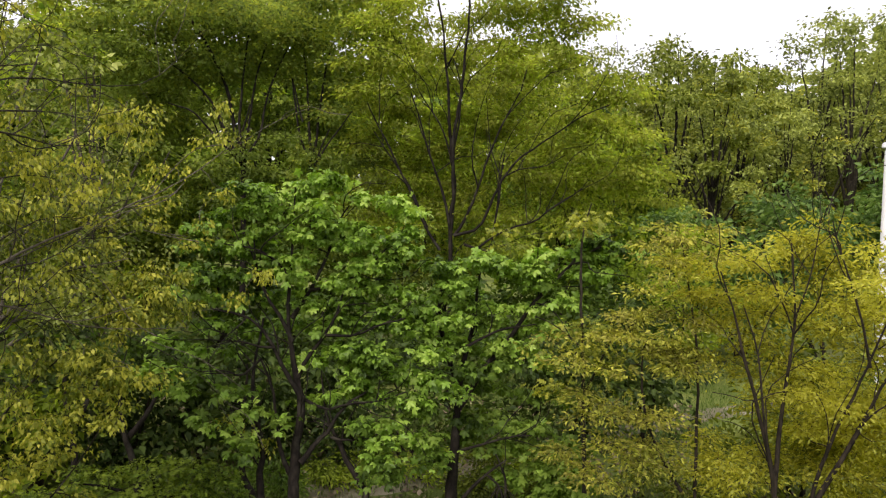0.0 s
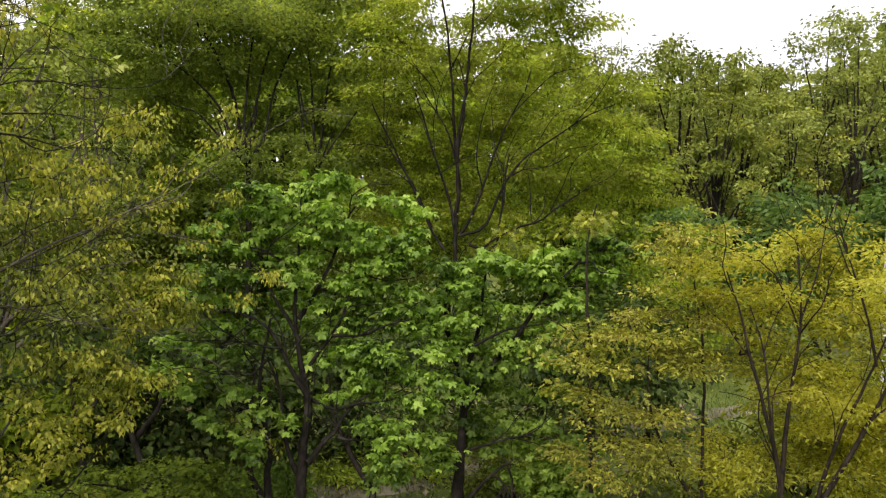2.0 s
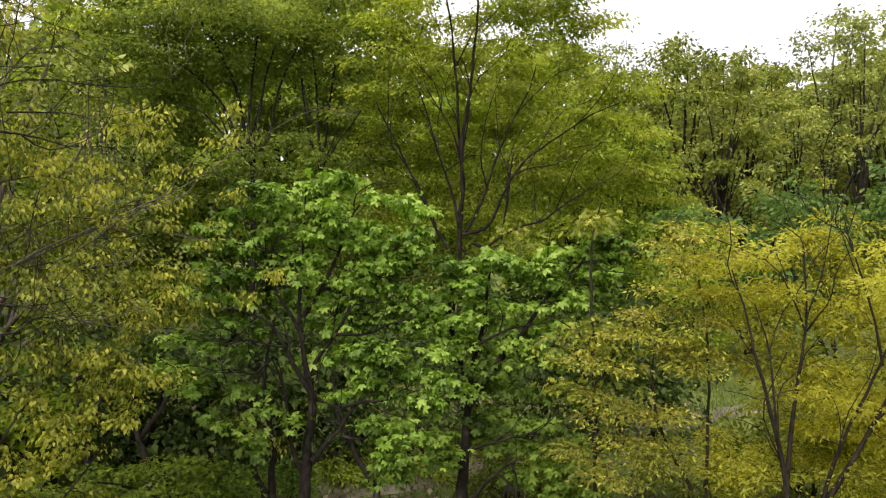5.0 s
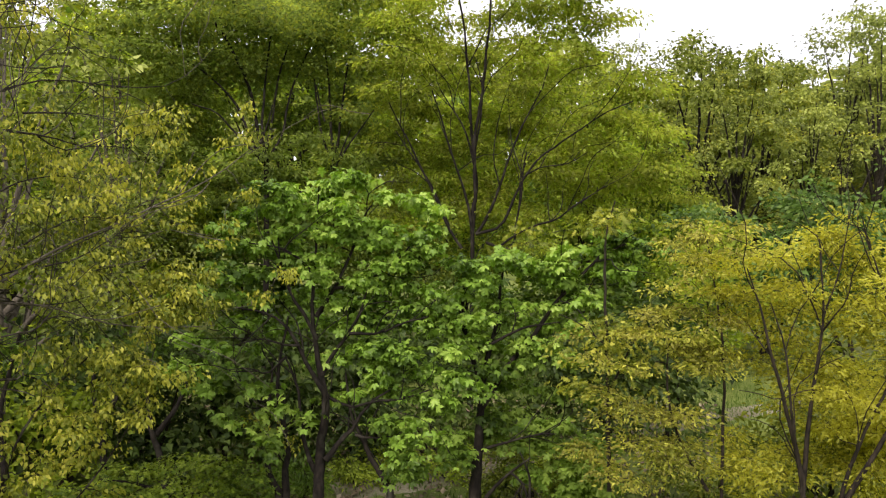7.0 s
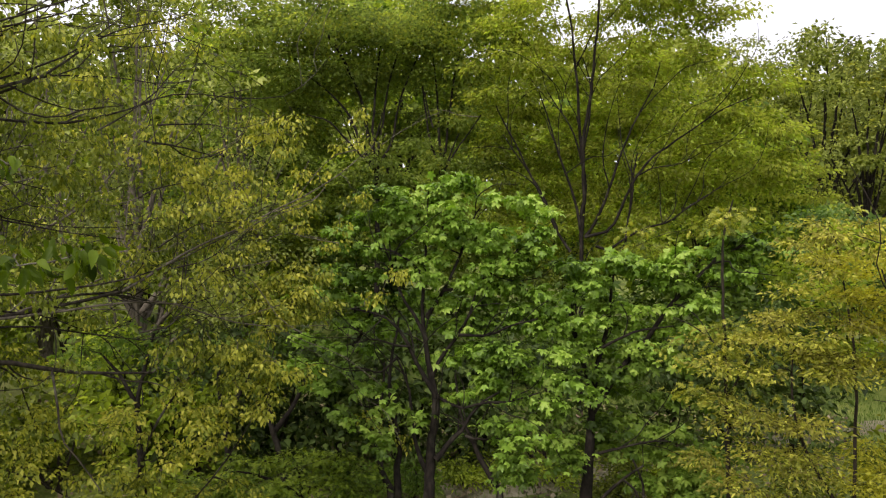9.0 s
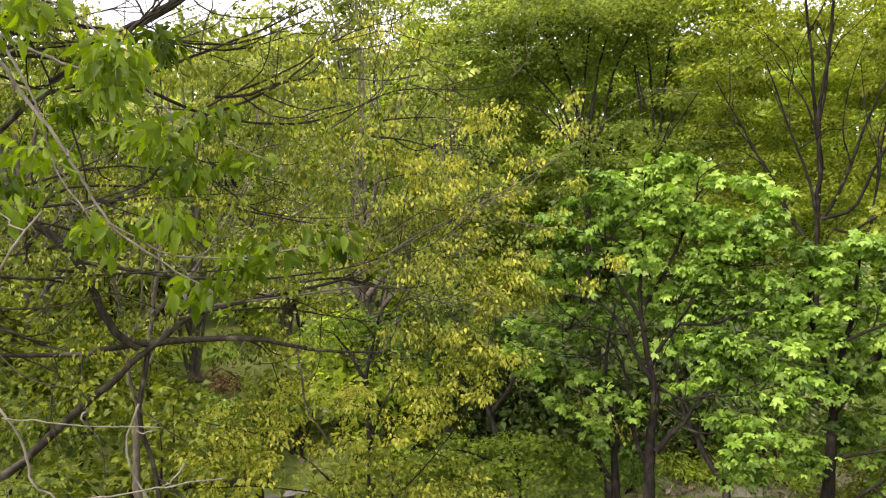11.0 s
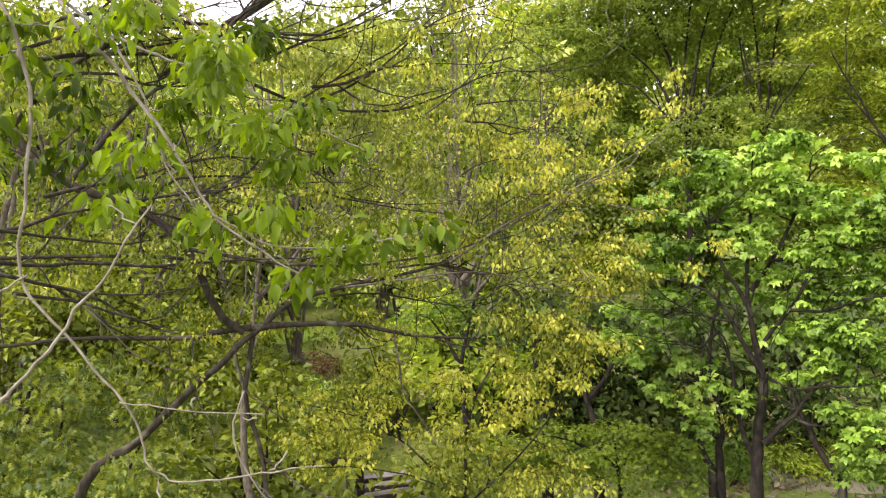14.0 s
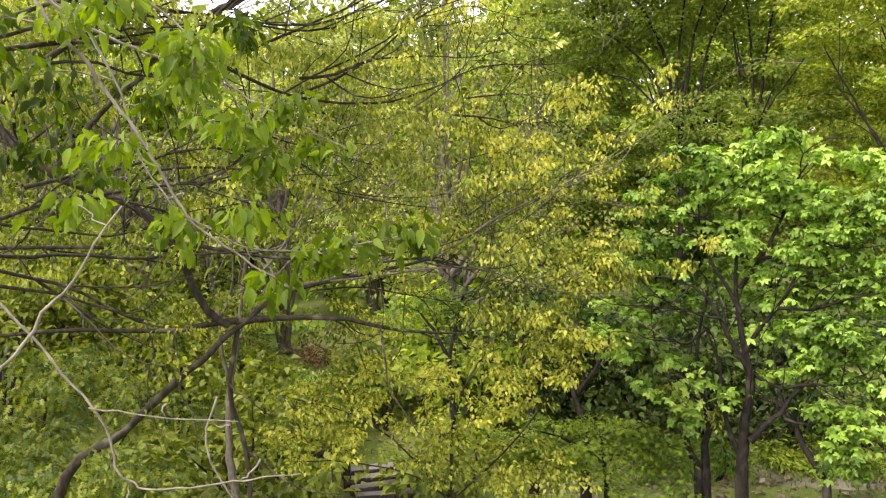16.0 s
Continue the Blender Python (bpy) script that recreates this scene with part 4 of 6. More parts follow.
tree("yellow_sapling", "thin-stemmed sapling with bronze and yellow-green leaves", "sapling",
     [([down((2.99, 8.37, 0.28)), (2.97, 8.44, 1.46), (2.99, 8.50, 2.64), (2.91, 8.54, 3.42), (2.83, 8.78, 4.27)], 0.028, 0.007),
      ([(2.81, 8.43, 1.39), (2.44, 8.47, 2.10), (2.33, 8.50, 2.76), (2.36, 8.52, 3.15)], 0.022, 0.007)],
     [(2.96, 8.79, 4.40, 0.47, 0.20), (2.63, 8.78, 4.26, 0.30, 0.24), (2.41, 8.64, 3.53, 0.33, 0.20), (2.46, 8.51, 3.02, 0.53, 0.26), (2.85, 8.52, 3.03, 0.46, 0.26),
      (2.16, 8.58, 2.40, 0.53, 0.30), (1.91, 8.55, 1.80, 0.53, 0.40), (2.44, 8.55, 1.74, 0.40, 0.33),
      (1.51, 8.34, 3.21, 0.39, 0.08), (1.93, 8.24, 3.17, 0.39, 0.08), (2.34, 8.14, 3.19, 0.39, 0.08), (2.68, 8.05, 3.28, 0.33, 0.08), (1.63, 8.26, 2.91, 0.39, 0.09),
      (2.04, 8.16, 2.87, 0.33, 0.08), (2.50, 8.03, 2.88, 0.33, 0.08), (2.83, 7.94, 2.99, 0.26, 0.09), (2.46, 8.18, 3.69, 0.33, 0.07), (2.68, 8.13, 3.95, 0.33, 0.08),
      (2.34, 8.25, 4.12, 0.33, 0.08), (2.79, 8.11, 4.20, 0.26, 0.08), (2.29, 8.24, 3.81, 0.26, 0.07), (2.57, 8.19, 4.32, 0.26, 0.07), (1.80, 8.15, 2.55, 0.33, 0.09),
      (1.50, 8.17, 2.41, 0.33, 0.11), (1.78, 8.00, 2.03, 0.20, 0.08), (2.12, 7.85, 1.84, 0.16, 0.08), (1.59, 7.92, 1.68, 0.26, 0.09), (2.84, 8.02, 3.47, 0.26, 0.08),
      (2.05, 8.26, 3.42, 0.33, 0.07)],
     90, SMALL, LEAF_BRONZE, BARK_BROWN, 20, 0.11, 0.06, droop=0.25, flat=0.25, tilt=0.7, single=150, second=(LEAF_YELLOWGREEN, 0.55))

# golden shrub-like tree
Y0 = (3.62, 7.85, 1.63)
Y1 = (4.02, 7.84, 1.45)
tree("golden_tree", "many-stemmed young tree with golden yellow-green leaves", "tree",
     side_limbs([([down((3.67, 7.78, 0.23)), Y0, (3.39, 7.90, 2.66), (3.20, 7.94, 3.39), (3.00, 7.97, 4.00)], 0.037, 0.0064),
      ([Y0, (3.70, 7.90, 2.67), (3.81, 7.95, 3.46), (3.76, 7.99, 4.32)], 0.031, 0.0064),
      ([Y0, (3.40, 7.70, 2.59), (3.33, 7.73, 3.19), (3.17, 7.75, 3.66)], 0.020, 0.0056),
      ([down((4.07, 7.78, 0.23)), Y1, (4.26, 7.79, 2.34), (4.52, 7.73, 3.03), (4.78, 7.76, 3.69)], 0.031, 0.0080),
      ([Y1, (4.44, 7.79, 2.34), (4.62, 7.72, 2.79), (5.08, 7.76, 3.57)], 0.034, 0.0080),
      ([(4.52, 7.73, 3.03), (4.42, 7.76, 3.56), (4.17, 7.79, 4.27), (4.10, 7.81, 4.57)], 0.017, 0.0048),
      ([(3.81, 7.95, 3.46), (3.98, 7.98, 4.01), (4.09, 8.01, 4.66)], 0.012, 0.0040),
      ([(4.44, 7.79, 2.34), (4.62, 7.61, 2.64), (4.97, 7.62, 2.82)], 0.014, 0.0048)], 26, 1.3, 0.010, aim=(0, 0, 1.2), skip=0),
     [(3.88, 8.44, 4.23, 0.58, 0.29), (4.53, 8.44, 4.18, 0.58, 0.32), (3.31, 8.41, 3.77, 0.52, 0.35), (2.98, 8.64, 3.41, 0.40, 0.30), (2.94, 8.77, 4.00, 0.34, 0.20), (4.08, 8.40, 3.53, 0.71, 0.42), (4.79, 8.41, 3.54, 0.52, 0.52),
      (3.38, 8.37, 3.07, 0.48, 0.32), (4.14, 8.07, 2.82, 0.62, 0.44), (4.70, 8.06, 2.64, 0.50, 0.56), (3.25, 8.61, 1.81, 0.33, 0.33), (4.34, 8.03, 2.02, 0.62, 0.44),
      (5.44, 8.41, 3.48, 0.58, 0.71), (5.30, 8.00, 2.30, 0.56, 0.74), (3.55, 8.49, 1.51, 0.40, 0.33), (4.26, 8.76, 1.77, 0.61, 0.48), (4.77, 8.02, 1.90, 0.56, 0.50), (4.93, 9.29, 2.19, 0.93, 0.65), (5.73, 9.18, 1.95, 0.64, 0.78), (4.19, 8.11, 4.60, 0.09, 0.05), (4.52, 8.11, 4.51, 0.09, 0.05), (4.17, 7.04, 4.10, 0.25, 0.15), (4.10, 7.10, 4.31, 0.19, 0.09), (4.20, 6.99, 3.78, 0.19, 0.15)],
     122, SMALL, LEAF_GOLD, BARK_BROWN, 23, 0.125, 0.06, spray=9, droop=0.25, flat=0.3, tilt=0.75, single=300, second=(LEAF_YELLOWGREEN, 0.25))

# spreading yellow-green tree with long bare-ended limbs
S0 = (-5.46, 4.75, 3.33)
S1 = (-5.64, 4.37, 3.00)
tree("spreading_tree", "leaning tree with long crooked limbs and young yellow-green leaves", "tree",
     side_limbs([([down((-6.81, 3.09, 1.42)), (-6.40, 3.48, 2.01), (-6.02, 3.89, 2.50), S1, S0, (-5.07, 5.17, 3.64), (-4.14, 6.15, 3.84)], 0.056, 0.014),
      ([S0, (-5.17, 4.95, 3.35), (-4.66, 5.40, 3.30), (-4.31, 5.74, 3.17), (-3.85, 6.16, 3.09)], 0.041, 0.010),
      ([S0, (-5.63, 4.52, 3.34), (-5.90, 4.23, 3.31), (-6.54, 3.69, 3.36), (-7.33, 3.04, 3.30)], 0.037, 0.014),
      ([(-5.49, 4.67, 3.31), (-5.64, 4.51, 3.52), (-5.73, 4.29, 4.10), (-5.94, 4.06, 4.45), (-6.44, 3.64, 4.76), (-6.89, 3.39, 5.25), (-7.31, 3.15, 5.60)], 0.034, 0.041),
      ([(-4.14, 6.15, 3.84), (-3.76, 6.67, 4.17), (-3.21, 7.31, 4.54), (-2.61, 7.74, 4.95), (-2.11, 8.12, 5.45)], 0.015, 0.003),
      ([(-5.77, 4.27, 4.15), (-5.19, 4.87, 3.97), (-4.70, 5.43, 3.89), (-3.99, 6.14, 3.98), (-3.33, 6.86, 4.38)], 0.020, 0.005),
      ([(-6.89, 3.39, 5.25), (-6.48, 3.71, 5.75), (-6.11, 3.98, 6.02), (-5.77, 4.25, 6.55)], 0.037, 0.020),
      ([(-6.44, 3.64, 4.76), (-6.03, 4.22, 5.54), (-5.55, 4.80, 5.75), (-5.07, 5.39, 6.07), (-4.46, 6.07, 6.51)], 0.027, 0.008),
      ([(-6.11, 3.98, 6.02), (-5.86, 4.52, 6.19), (-5.00, 5.31, 6.07), (-4.43, 5.83, 6.30)], 0.020, 0.007),
      ([(-7.22, 3.07, 4.16), (-6.83, 3.45, 4.10), (-6.12, 4.03, 4.07), (-5.63, 4.58, 3.97)], 0.020, 0.014),
      ([(-5.55, 4.80, 5.69), (-5.23, 5.34, 5.44), (-4.77, 6.00, 5.38), (-4.44, 6.35, 5.48), (-3.96, 6.93, 5.77), (-3.29, 8.11, 5.93), (-2.87, 8.93, 6.70)], 0.019, 0.003),
      ([(-6.12, 4.04, 4.10), (-5.99, 4.30, 4.72), (-5.40, 4.93, 4.74), (-4.77, 5.56, 4.48), (-4.14, 6.20, 4.32)], 0.019, 0.005),
      ([(-5.72, 4.58, 4.60), (-5.49, 4.88, 4.85), (-5.25, 5.21, 5.43), (-4.55, 5.96, 5.96), (-4.19, 6.36, 6.41)], 0.020, 0.005),
      ([S0, (-5.45, 4.59, 2.75), (-5.32, 4.63, 2.22), (-5.20, 4.54, 1.73)], 0.024, 0.020),
      ([(-5.07, 5.17, 3.64), (-4.49, 5.67, 3.70), (-3.90, 6.30, 3.74), (-3.23, 6.84, 3.46), (-2.55, 7.40, 3.38)], 0.015, 0.003),
      ([(-5.63, 4.78, 6.17), (-5.46, 4.91, 6.27), (-5.18, 5.24, 6.59)], 0.034, 0.034),
      ([(-6.12, 2.79, 4.16), (-6.01, 3.12, 4.09), (-5.90, 3.43, 4.09), (-5.65, 3.89, 4.01), (-5.48, 4.22, 4.01), (-5.17, 4.67, 4.00), (-4.88, 5.03, 3.98), (-4.65, 5.32, 4.03)], 0.01872, 0.0064),
      ([(-5.85, 2.68, 4.40), (-5.82, 3.00, 4.34), (-5.82, 3.26, 4.29), (-5.68, 3.71, 4.22), (-5.57, 4.08, 4.29)], 0.01584, 0.0064),
      ([(-5.78, 3.04, 4.63), (-5.69, 3.41, 4.71), (-5.66, 3.67, 4.73), (-5.63, 3.90, 4.81), (-5.58, 4.15, 4.88), (-5.46, 4.49, 4.94), (-5.35, 4.79, 4.92), (-5.25, 5.05, 4.90)], 0.01728, 0.0048),
      ([(-5.77, 3.45, 4.54), (-5.68, 3.80, 4.59), (-5.61, 4.09, 4.62), (-5.55, 4.35, 4.64), (-5.41, 4.68, 4.65), (-5.25, 5.02, 4.66), (-5.14, 5.29, 4.69), (-4.88, 5.67, 4.66)], 0.01584, 0.004),
      ([(-5.97, 2.66, 4.37), (-5.88, 2.99, 4.42), (-5.86, 3.16, 4.48), (-5.82, 3.37, 4.51), (-5.71, 3.66, 4.54), (-5.62, 3.91, 4.46), (-5.55, 4.11, 4.40)], 0.01872, 0.008),
      ([(-5.69, 3.96, 6.14), (-5.51, 4.33, 6.09), (-5.35, 4.64, 6.09), (-5.22, 4.91, 6.04), (-5.06, 5.19, 6.01), (-4.91, 5.42, 6.03), (-4.74, 5.64, 6.10), (-4.55, 5.85, 6.22), (-4.37, 6.07, 6.23)], 0.01584, 0.0048),
      ([(-5.22, 5.30, 5.42), (-4.84, 5.71, 5.65), (-4.57, 5.98, 5.89), (-4.43, 6.14, 6.07), (-4.32, 6.29, 6.22), (-4.20, 6.44, 6.32), (-3.99, 6.64, 6.41), (-3.76, 6.84, 6.53)], 0.0144, 0.004),
      ([(-4.29, 6.06, 5.31), (-4.15, 6.26, 5.45), (-3.98, 6.44, 5.66), (-3.87, 6.59, 5.89), (-3.78, 6.72, 6.05)], 0.00936, 0.0032),
      ([(-4.94, 5.08, 4.81), (-4.90, 5.35, 4.66), (-4.89, 5.58, 4.54), (-4.87, 5.81, 4.48), (-4.75, 6.12, 4.44), (-4.50, 6.49, 4.41), (-4.28, 6.83, 4.48)], 0.0108, 0.0032),
      ([(-5.48, 4.47, 5.22), (-5.32, 4.85, 5.12), (-5.19, 5.15, 5.02), (-5.01, 5.50, 4.92), (-4.88, 5.77, 4.83), (-4.78, 6.00, 4.77)], 0.01224, 0.004),
      ([(-4.98, 5.22, 5.57), (-4.87, 5.49, 5.61), (-4.78, 5.73, 5.70), (-4.67, 5.96, 5.81)], 0.01728, 0.0112),
      ([(-5.56, 3.98, 5.59), (-5.38, 4.20, 5.78), (-5.24, 4.37, 5.94), (-5.14, 4.49, 6.09), (-5.06, 4.59, 6.21), (-4.93, 4.73, 6.33), (-4.78, 4.87, 6.45)], 0.022, 0.016),
      ([(-5.57, 3.31, 5.90), (-5.48, 3.60, 6.02), (-5.36, 3.93, 6.03), (-5.22, 4.22, 6.16), (-5.09, 4.49, 6.24)], 0.013, 0.005),
      ([(-5.50, 3.49, 5.74), (-5.44, 3.76, 5.86), (-5.35, 4.07, 5.91), (-5.22, 4.39, 6.01), (-5.09, 4.67, 6.18)], 0.012, 0.004),
      ([(-5.74, 3.15, 5.53), (-5.61, 3.54, 5.60), (-5.49, 3.92, 5.52), (-5.37, 4.23, 5.55), (-5.24, 4.55, 5.47)], 0.016, 0.006),
      ([(-5.36, 3.35, 6.13), (-5.37, 3.57, 6.00), (-5.42, 3.74, 5.82), (-5.48, 3.92, 5.57), (-5.57, 4.02, 5.31)], 0.012, 0.006),
      ([(-5.73, 2.68, 5.71), (-5.67, 2.97, 5.83), (-5.59, 3.24, 5.98), (-5.54, 3.49, 6.05), (-5.49, 3.71, 6.13), (-5.34, 4.04, 6.21)], 0.0216, 0.0096),
      ([(-5.75, 2.68, 5.61), (-5.64, 3.08, 5.77), (-5.61, 3.33, 5.89), (-5.58, 3.56, 5.99), (-5.49, 3.91, 5.99), (-5.42, 4.19, 6.01)], 0.01728, 0.0064),
      ([(-5.83, 2.96, 5.63), (-5.67, 3.35, 5.72), (-5.56, 3.63, 5.76), (-5.42, 3.94, 5.76), (-5.37, 4.13, 5.73), (-5.33, 4.32, 5.59), (-5.31, 4.47, 5.45)], 0.0216, 0.0096),
      ([(-5.87, 2.59, 4.12), (-5.84, 2.84, 4.03), (-5.80, 3.08, 3.93), (-5.75, 3.32, 3.85), (-5.70, 3.52, 3.68), (-5.61, 3.76, 3.50), (-5.54, 3.98, 3.42)], 0.01872, 0.008),
      ([(-5.86, 2.81, 3.93), (-5.75, 3.22, 3.82), (-5.65, 3.53, 3.65), (-5.55, 3.82, 3.50)], 0.0144, 0.008),
      ([(-4.58, 5.74, 3.81), (-4.36, 6.21, 3.81), (-4.14, 6.62, 3.69)], 0.01296, 0.0096),
      ([(-5.00, 5.35, 3.57), (-4.77, 5.77, 3.54), (-4.50, 6.17, 3.43), (-4.15, 6.59, 3.32), (-3.97, 6.91, 3.37)], 0.01152, 0.0032),
      ([(-4.84, 5.52, 3.72), (-4.68, 5.85, 3.62), (-4.49, 6.16, 3.46), (-4.29, 6.50, 3.48)], 0.01008, 0.0032),
      ([(-3.99, 6.53, 4.22), (-3.69, 6.85, 4.45), (-3.43, 7.13, 4.46), (-3.21, 7.37, 4.65)], 0.0072, 0.0024),
      ([(-3.83, 6.29, 5.37), (-3.70, 6.59, 5.41), (-3.59, 6.88, 5.43), (-3.41, 7.19, 5.40)], 0.01008, 0.004),
      ([(-3.84, 6.07, 5.20), (-3.70, 6.31, 5.18), (-3.61, 6.52, 5.16), (-3.50, 6.73, 5.10)], 0.01224, 0.0048),
      ([(-3.90, 6.06, 4.70), (-3.86, 6.32, 4.79), (-3.73, 6.62, 4.85), (-3.62, 6.91, 4.83)], 0.00864, 0.0032),
      ([(-2.39, 8.03, 5.17), (-2.07, 8.23, 5.44), (-1.79, 8.41, 5.63), (-1.56, 8.58, 5.75)], 0.00432, 0.0024),
      ([(-3.66, 6.30, 4.06), (-3.51, 6.68, 4.14), (-3.27, 7.08, 4.39)], 0.00864, 0.0032),
      ([(-3.73, 6.25, 3.92), (-3.67, 6.48, 3.94), (-3.54, 6.74, 3.97), (-3.31, 7.04, 4.01)], 0.00936, 0.0032),
      ([(-3.76, 5.81, 3.52), (-3.61, 6.03, 3.55), (-3.58, 6.18, 3.62), (-3.49, 6.34, 3.62)], 0.00864, 0.004),
      ([(-3.13, 7.25, 3.32), (-2.82, 7.48, 3.10), (-2.53, 7.67, 2.82), (-2.33, 7.82, 2.58)], 0.00432, 0.0016)], 210, 1.1, 0.011, aim=(0.1, 0.0, 0.0)),
     [(-3.50, 7.56, 4.79, 0.68, 0.40), (-4.03, 7.00, 5.07, 0.73, 0.49), (-4.64, 6.67, 5.83, 0.85, 0.61), (-3.15, 7.59, 3.85, 0.43, 0.31), (-4.82, 6.21, 4.81, 0.95, 0.53),
      (-5.57, 5.59, 6.00, 0.87, 0.52), (-6.38, 4.71, 6.11, 0.94, 0.44), (-5.83, 5.19, 4.87, 0.91, 0.51), (-6.97, 4.03, 4.28, 0.98, 0.55), (-4.13, 6.71, 3.99, 0.96, 0.36),
      (-5.25, 5.68, 3.32, 0.93, 0.35), (-3.78, 6.87, 3.14, 0.78, 0.30), (-7.10, 3.94, 5.59, 0.81, 0.65), (-4.23, 7.23, 6.39, 0.56, 0.44), (-7.71, 3.34, 4.72, 0.64, 1.06),
      (-6.32, 4.62, 3.44, 0.90, 0.39), (-5.60, 3.89, 2.81, 0.27, 0.14), (-5.52, 4.09, 3.07, 0.20, 0.11), (-5.87, 3.44, 2.33, 0.28, 0.12), (-3.75, 7.18, 4.38, 0.67, 0.31), (-5.35, 6.04, 4.11, 0.85, 0.36), (-5.38, 6.39, 5.46, 0.87, 0.56), (-3.67, 8.00, 5.52, 0.59, 0.39), (-7.54, 4.03, 6.41, 0.84, 0.39), (-7.17, 4.36, 6.02, 0.68, 0.34), (-6.88, 4.59, 6.51, 0.85, 0.34), (-8.08, 3.52, 5.99, 0.66, 0.55),
      (-6.62, 3.37, 4.80, 0.61, 0.17), (-6.33, 3.87, 4.26, 0.72, 0.17), (-5.97, 4.36, 4.01, 0.61, 0.13), (-6.50, 3.51, 3.85, 0.67, 0.14), (-6.02, 4.31, 4.90, 0.61, 0.14),
      (-5.58, 4.86, 4.23, 0.61, 0.13), (-5.62, 4.78, 5.19, 0.67, 0.14), (-4.99, 5.45, 4.67, 0.61, 0.14), (-5.10, 5.31, 5.16, 0.61, 0.14), (-4.54, 5.80, 4.91, 0.56, 0.13),
      (-4.31, 5.97, 4.23, 0.56, 0.12), (-4.80, 5.56, 3.82, 0.61, 0.11), (-4.12, 6.04, 3.66, 0.50, 0.11), (-3.65, 6.36, 3.97, 0.45, 0.11), (-5.02, 5.28, 5.79, 0.61, 0.13),
      (-4.45, 5.76, 5.71, 0.50, 0.13), (-5.41, 4.87, 5.85, 0.61, 0.13), (-3.98, 6.17, 5.15, 0.50, 0.14), (-3.73, 6.34, 4.58, 0.45, 0.13), (-4.73, 5.45, 6.09, 0.56, 0.10),
      (-4.13, 5.91, 6.06, 0.50, 0.11), (-6.09, 4.12, 5.51, 0.67, 0.14), (-6.44, 3.54, 5.61, 0.61, 0.17), (-6.13, 3.91, 5.99, 0.61, 0.13), (-5.38, 4.97, 3.56, 0.61, 0.09),
      (-4.56, 5.66, 3.31, 0.61, 0.09), (-3.87, 6.14, 3.32, 0.45, 0.10), (-6.31, 3.80, 3.61, 0.67, 0.10), (-5.80, 4.60, 4.46, 0.61, 0.12), (-3.33, 6.55, 4.72, 0.39, 0.11),
      (-5.56, 3.81, 6.07, 0.47, 0.14), (-5.40, 4.11, 5.86, 0.47, 0.14), (-5.60, 3.54, 6.13, 0.41, 0.10), (-5.28, 4.33, 6.11, 0.26, 0.11), (-5.71, 3.26, 5.93, 0.40, 0.10),
      (-5.41, 3.98, 6.17, 0.42, 0.08), (-2.96, 7.75, 4.98, 0.38, 0.10), (-2.58, 7.86, 5.29, 0.38, 0.08), (-2.34, 7.89, 5.65, 0.32, 0.08), (-2.86, 7.79, 4.50, 0.38, 0.09),
      (-2.48, 7.92, 4.75, 0.32, 0.06), (-2.70, 7.84, 4.20, 0.25, 0.06), (-2.13, 7.98, 5.42, 0.25, 0.05), (-3.11, 7.67, 5.27, 0.38, 0.10), (-3.35, 7.54, 5.54, 0.38, 0.10),
      (-3.09, 7.43, 3.90, 0.31, 0.09), (-2.81, 7.54, 3.92, 0.25, 0.11), (-3.03, 7.43, 3.68, 0.37, 0.10), (-3.19, 7.34, 3.50, 0.31, 0.10), (-2.57, 7.59, 3.65, 0.31, 0.09),
      (-2.22, 7.70, 3.67, 0.25, 0.07), (-2.79, 7.50, 3.50, 0.31, 0.07), (-3.23, 7.29, 3.27, 0.25, 0.09), (-3.21, 7.24, 2.97, 0.37, 0.11), (-3.42, 7.12, 2.86, 0.31, 0.09),
      (-2.98, 7.31, 2.85, 0.25, 0.09), (-3.23, 7.13, 2.57, 0.31, 0.09), (-1.98, 7.79, 3.92, 0.25, 0.07), (-3.75, 7.00, 3.05, 0.31, 0.09), (-3.86, 6.84, 2.66, 0.31, 0.10),
      (-5.44, 3.66, 5.98, 0.40, 0.13), (-5.19, 4.01, 5.95, 0.40, 0.13), (-5.40, 3.82, 5.73, 0.40, 0.12), (-5.62, 3.43, 5.88, 0.35, 0.12), (-5.13, 4.16, 5.69, 0.35, 0.10)],
     # The pale twig bark also paints light onto the thin outer limbs.
     46, WIDE, LEAF_YELLOWGREEN, BARK_GREY, 17, 0.055, 0.052, spray=3, droop=1.6, twig_or_lit_bark=BARK_TWIG, flat=0.7, single=300, second=(LEAF_LIME, lambda p: np.clip((-3.1 - p[:, 0]) / 1.8, 0.2, 0.86)), thick=0.014, shell=1.6, away=(0.55, 0.83), reach=0.1)

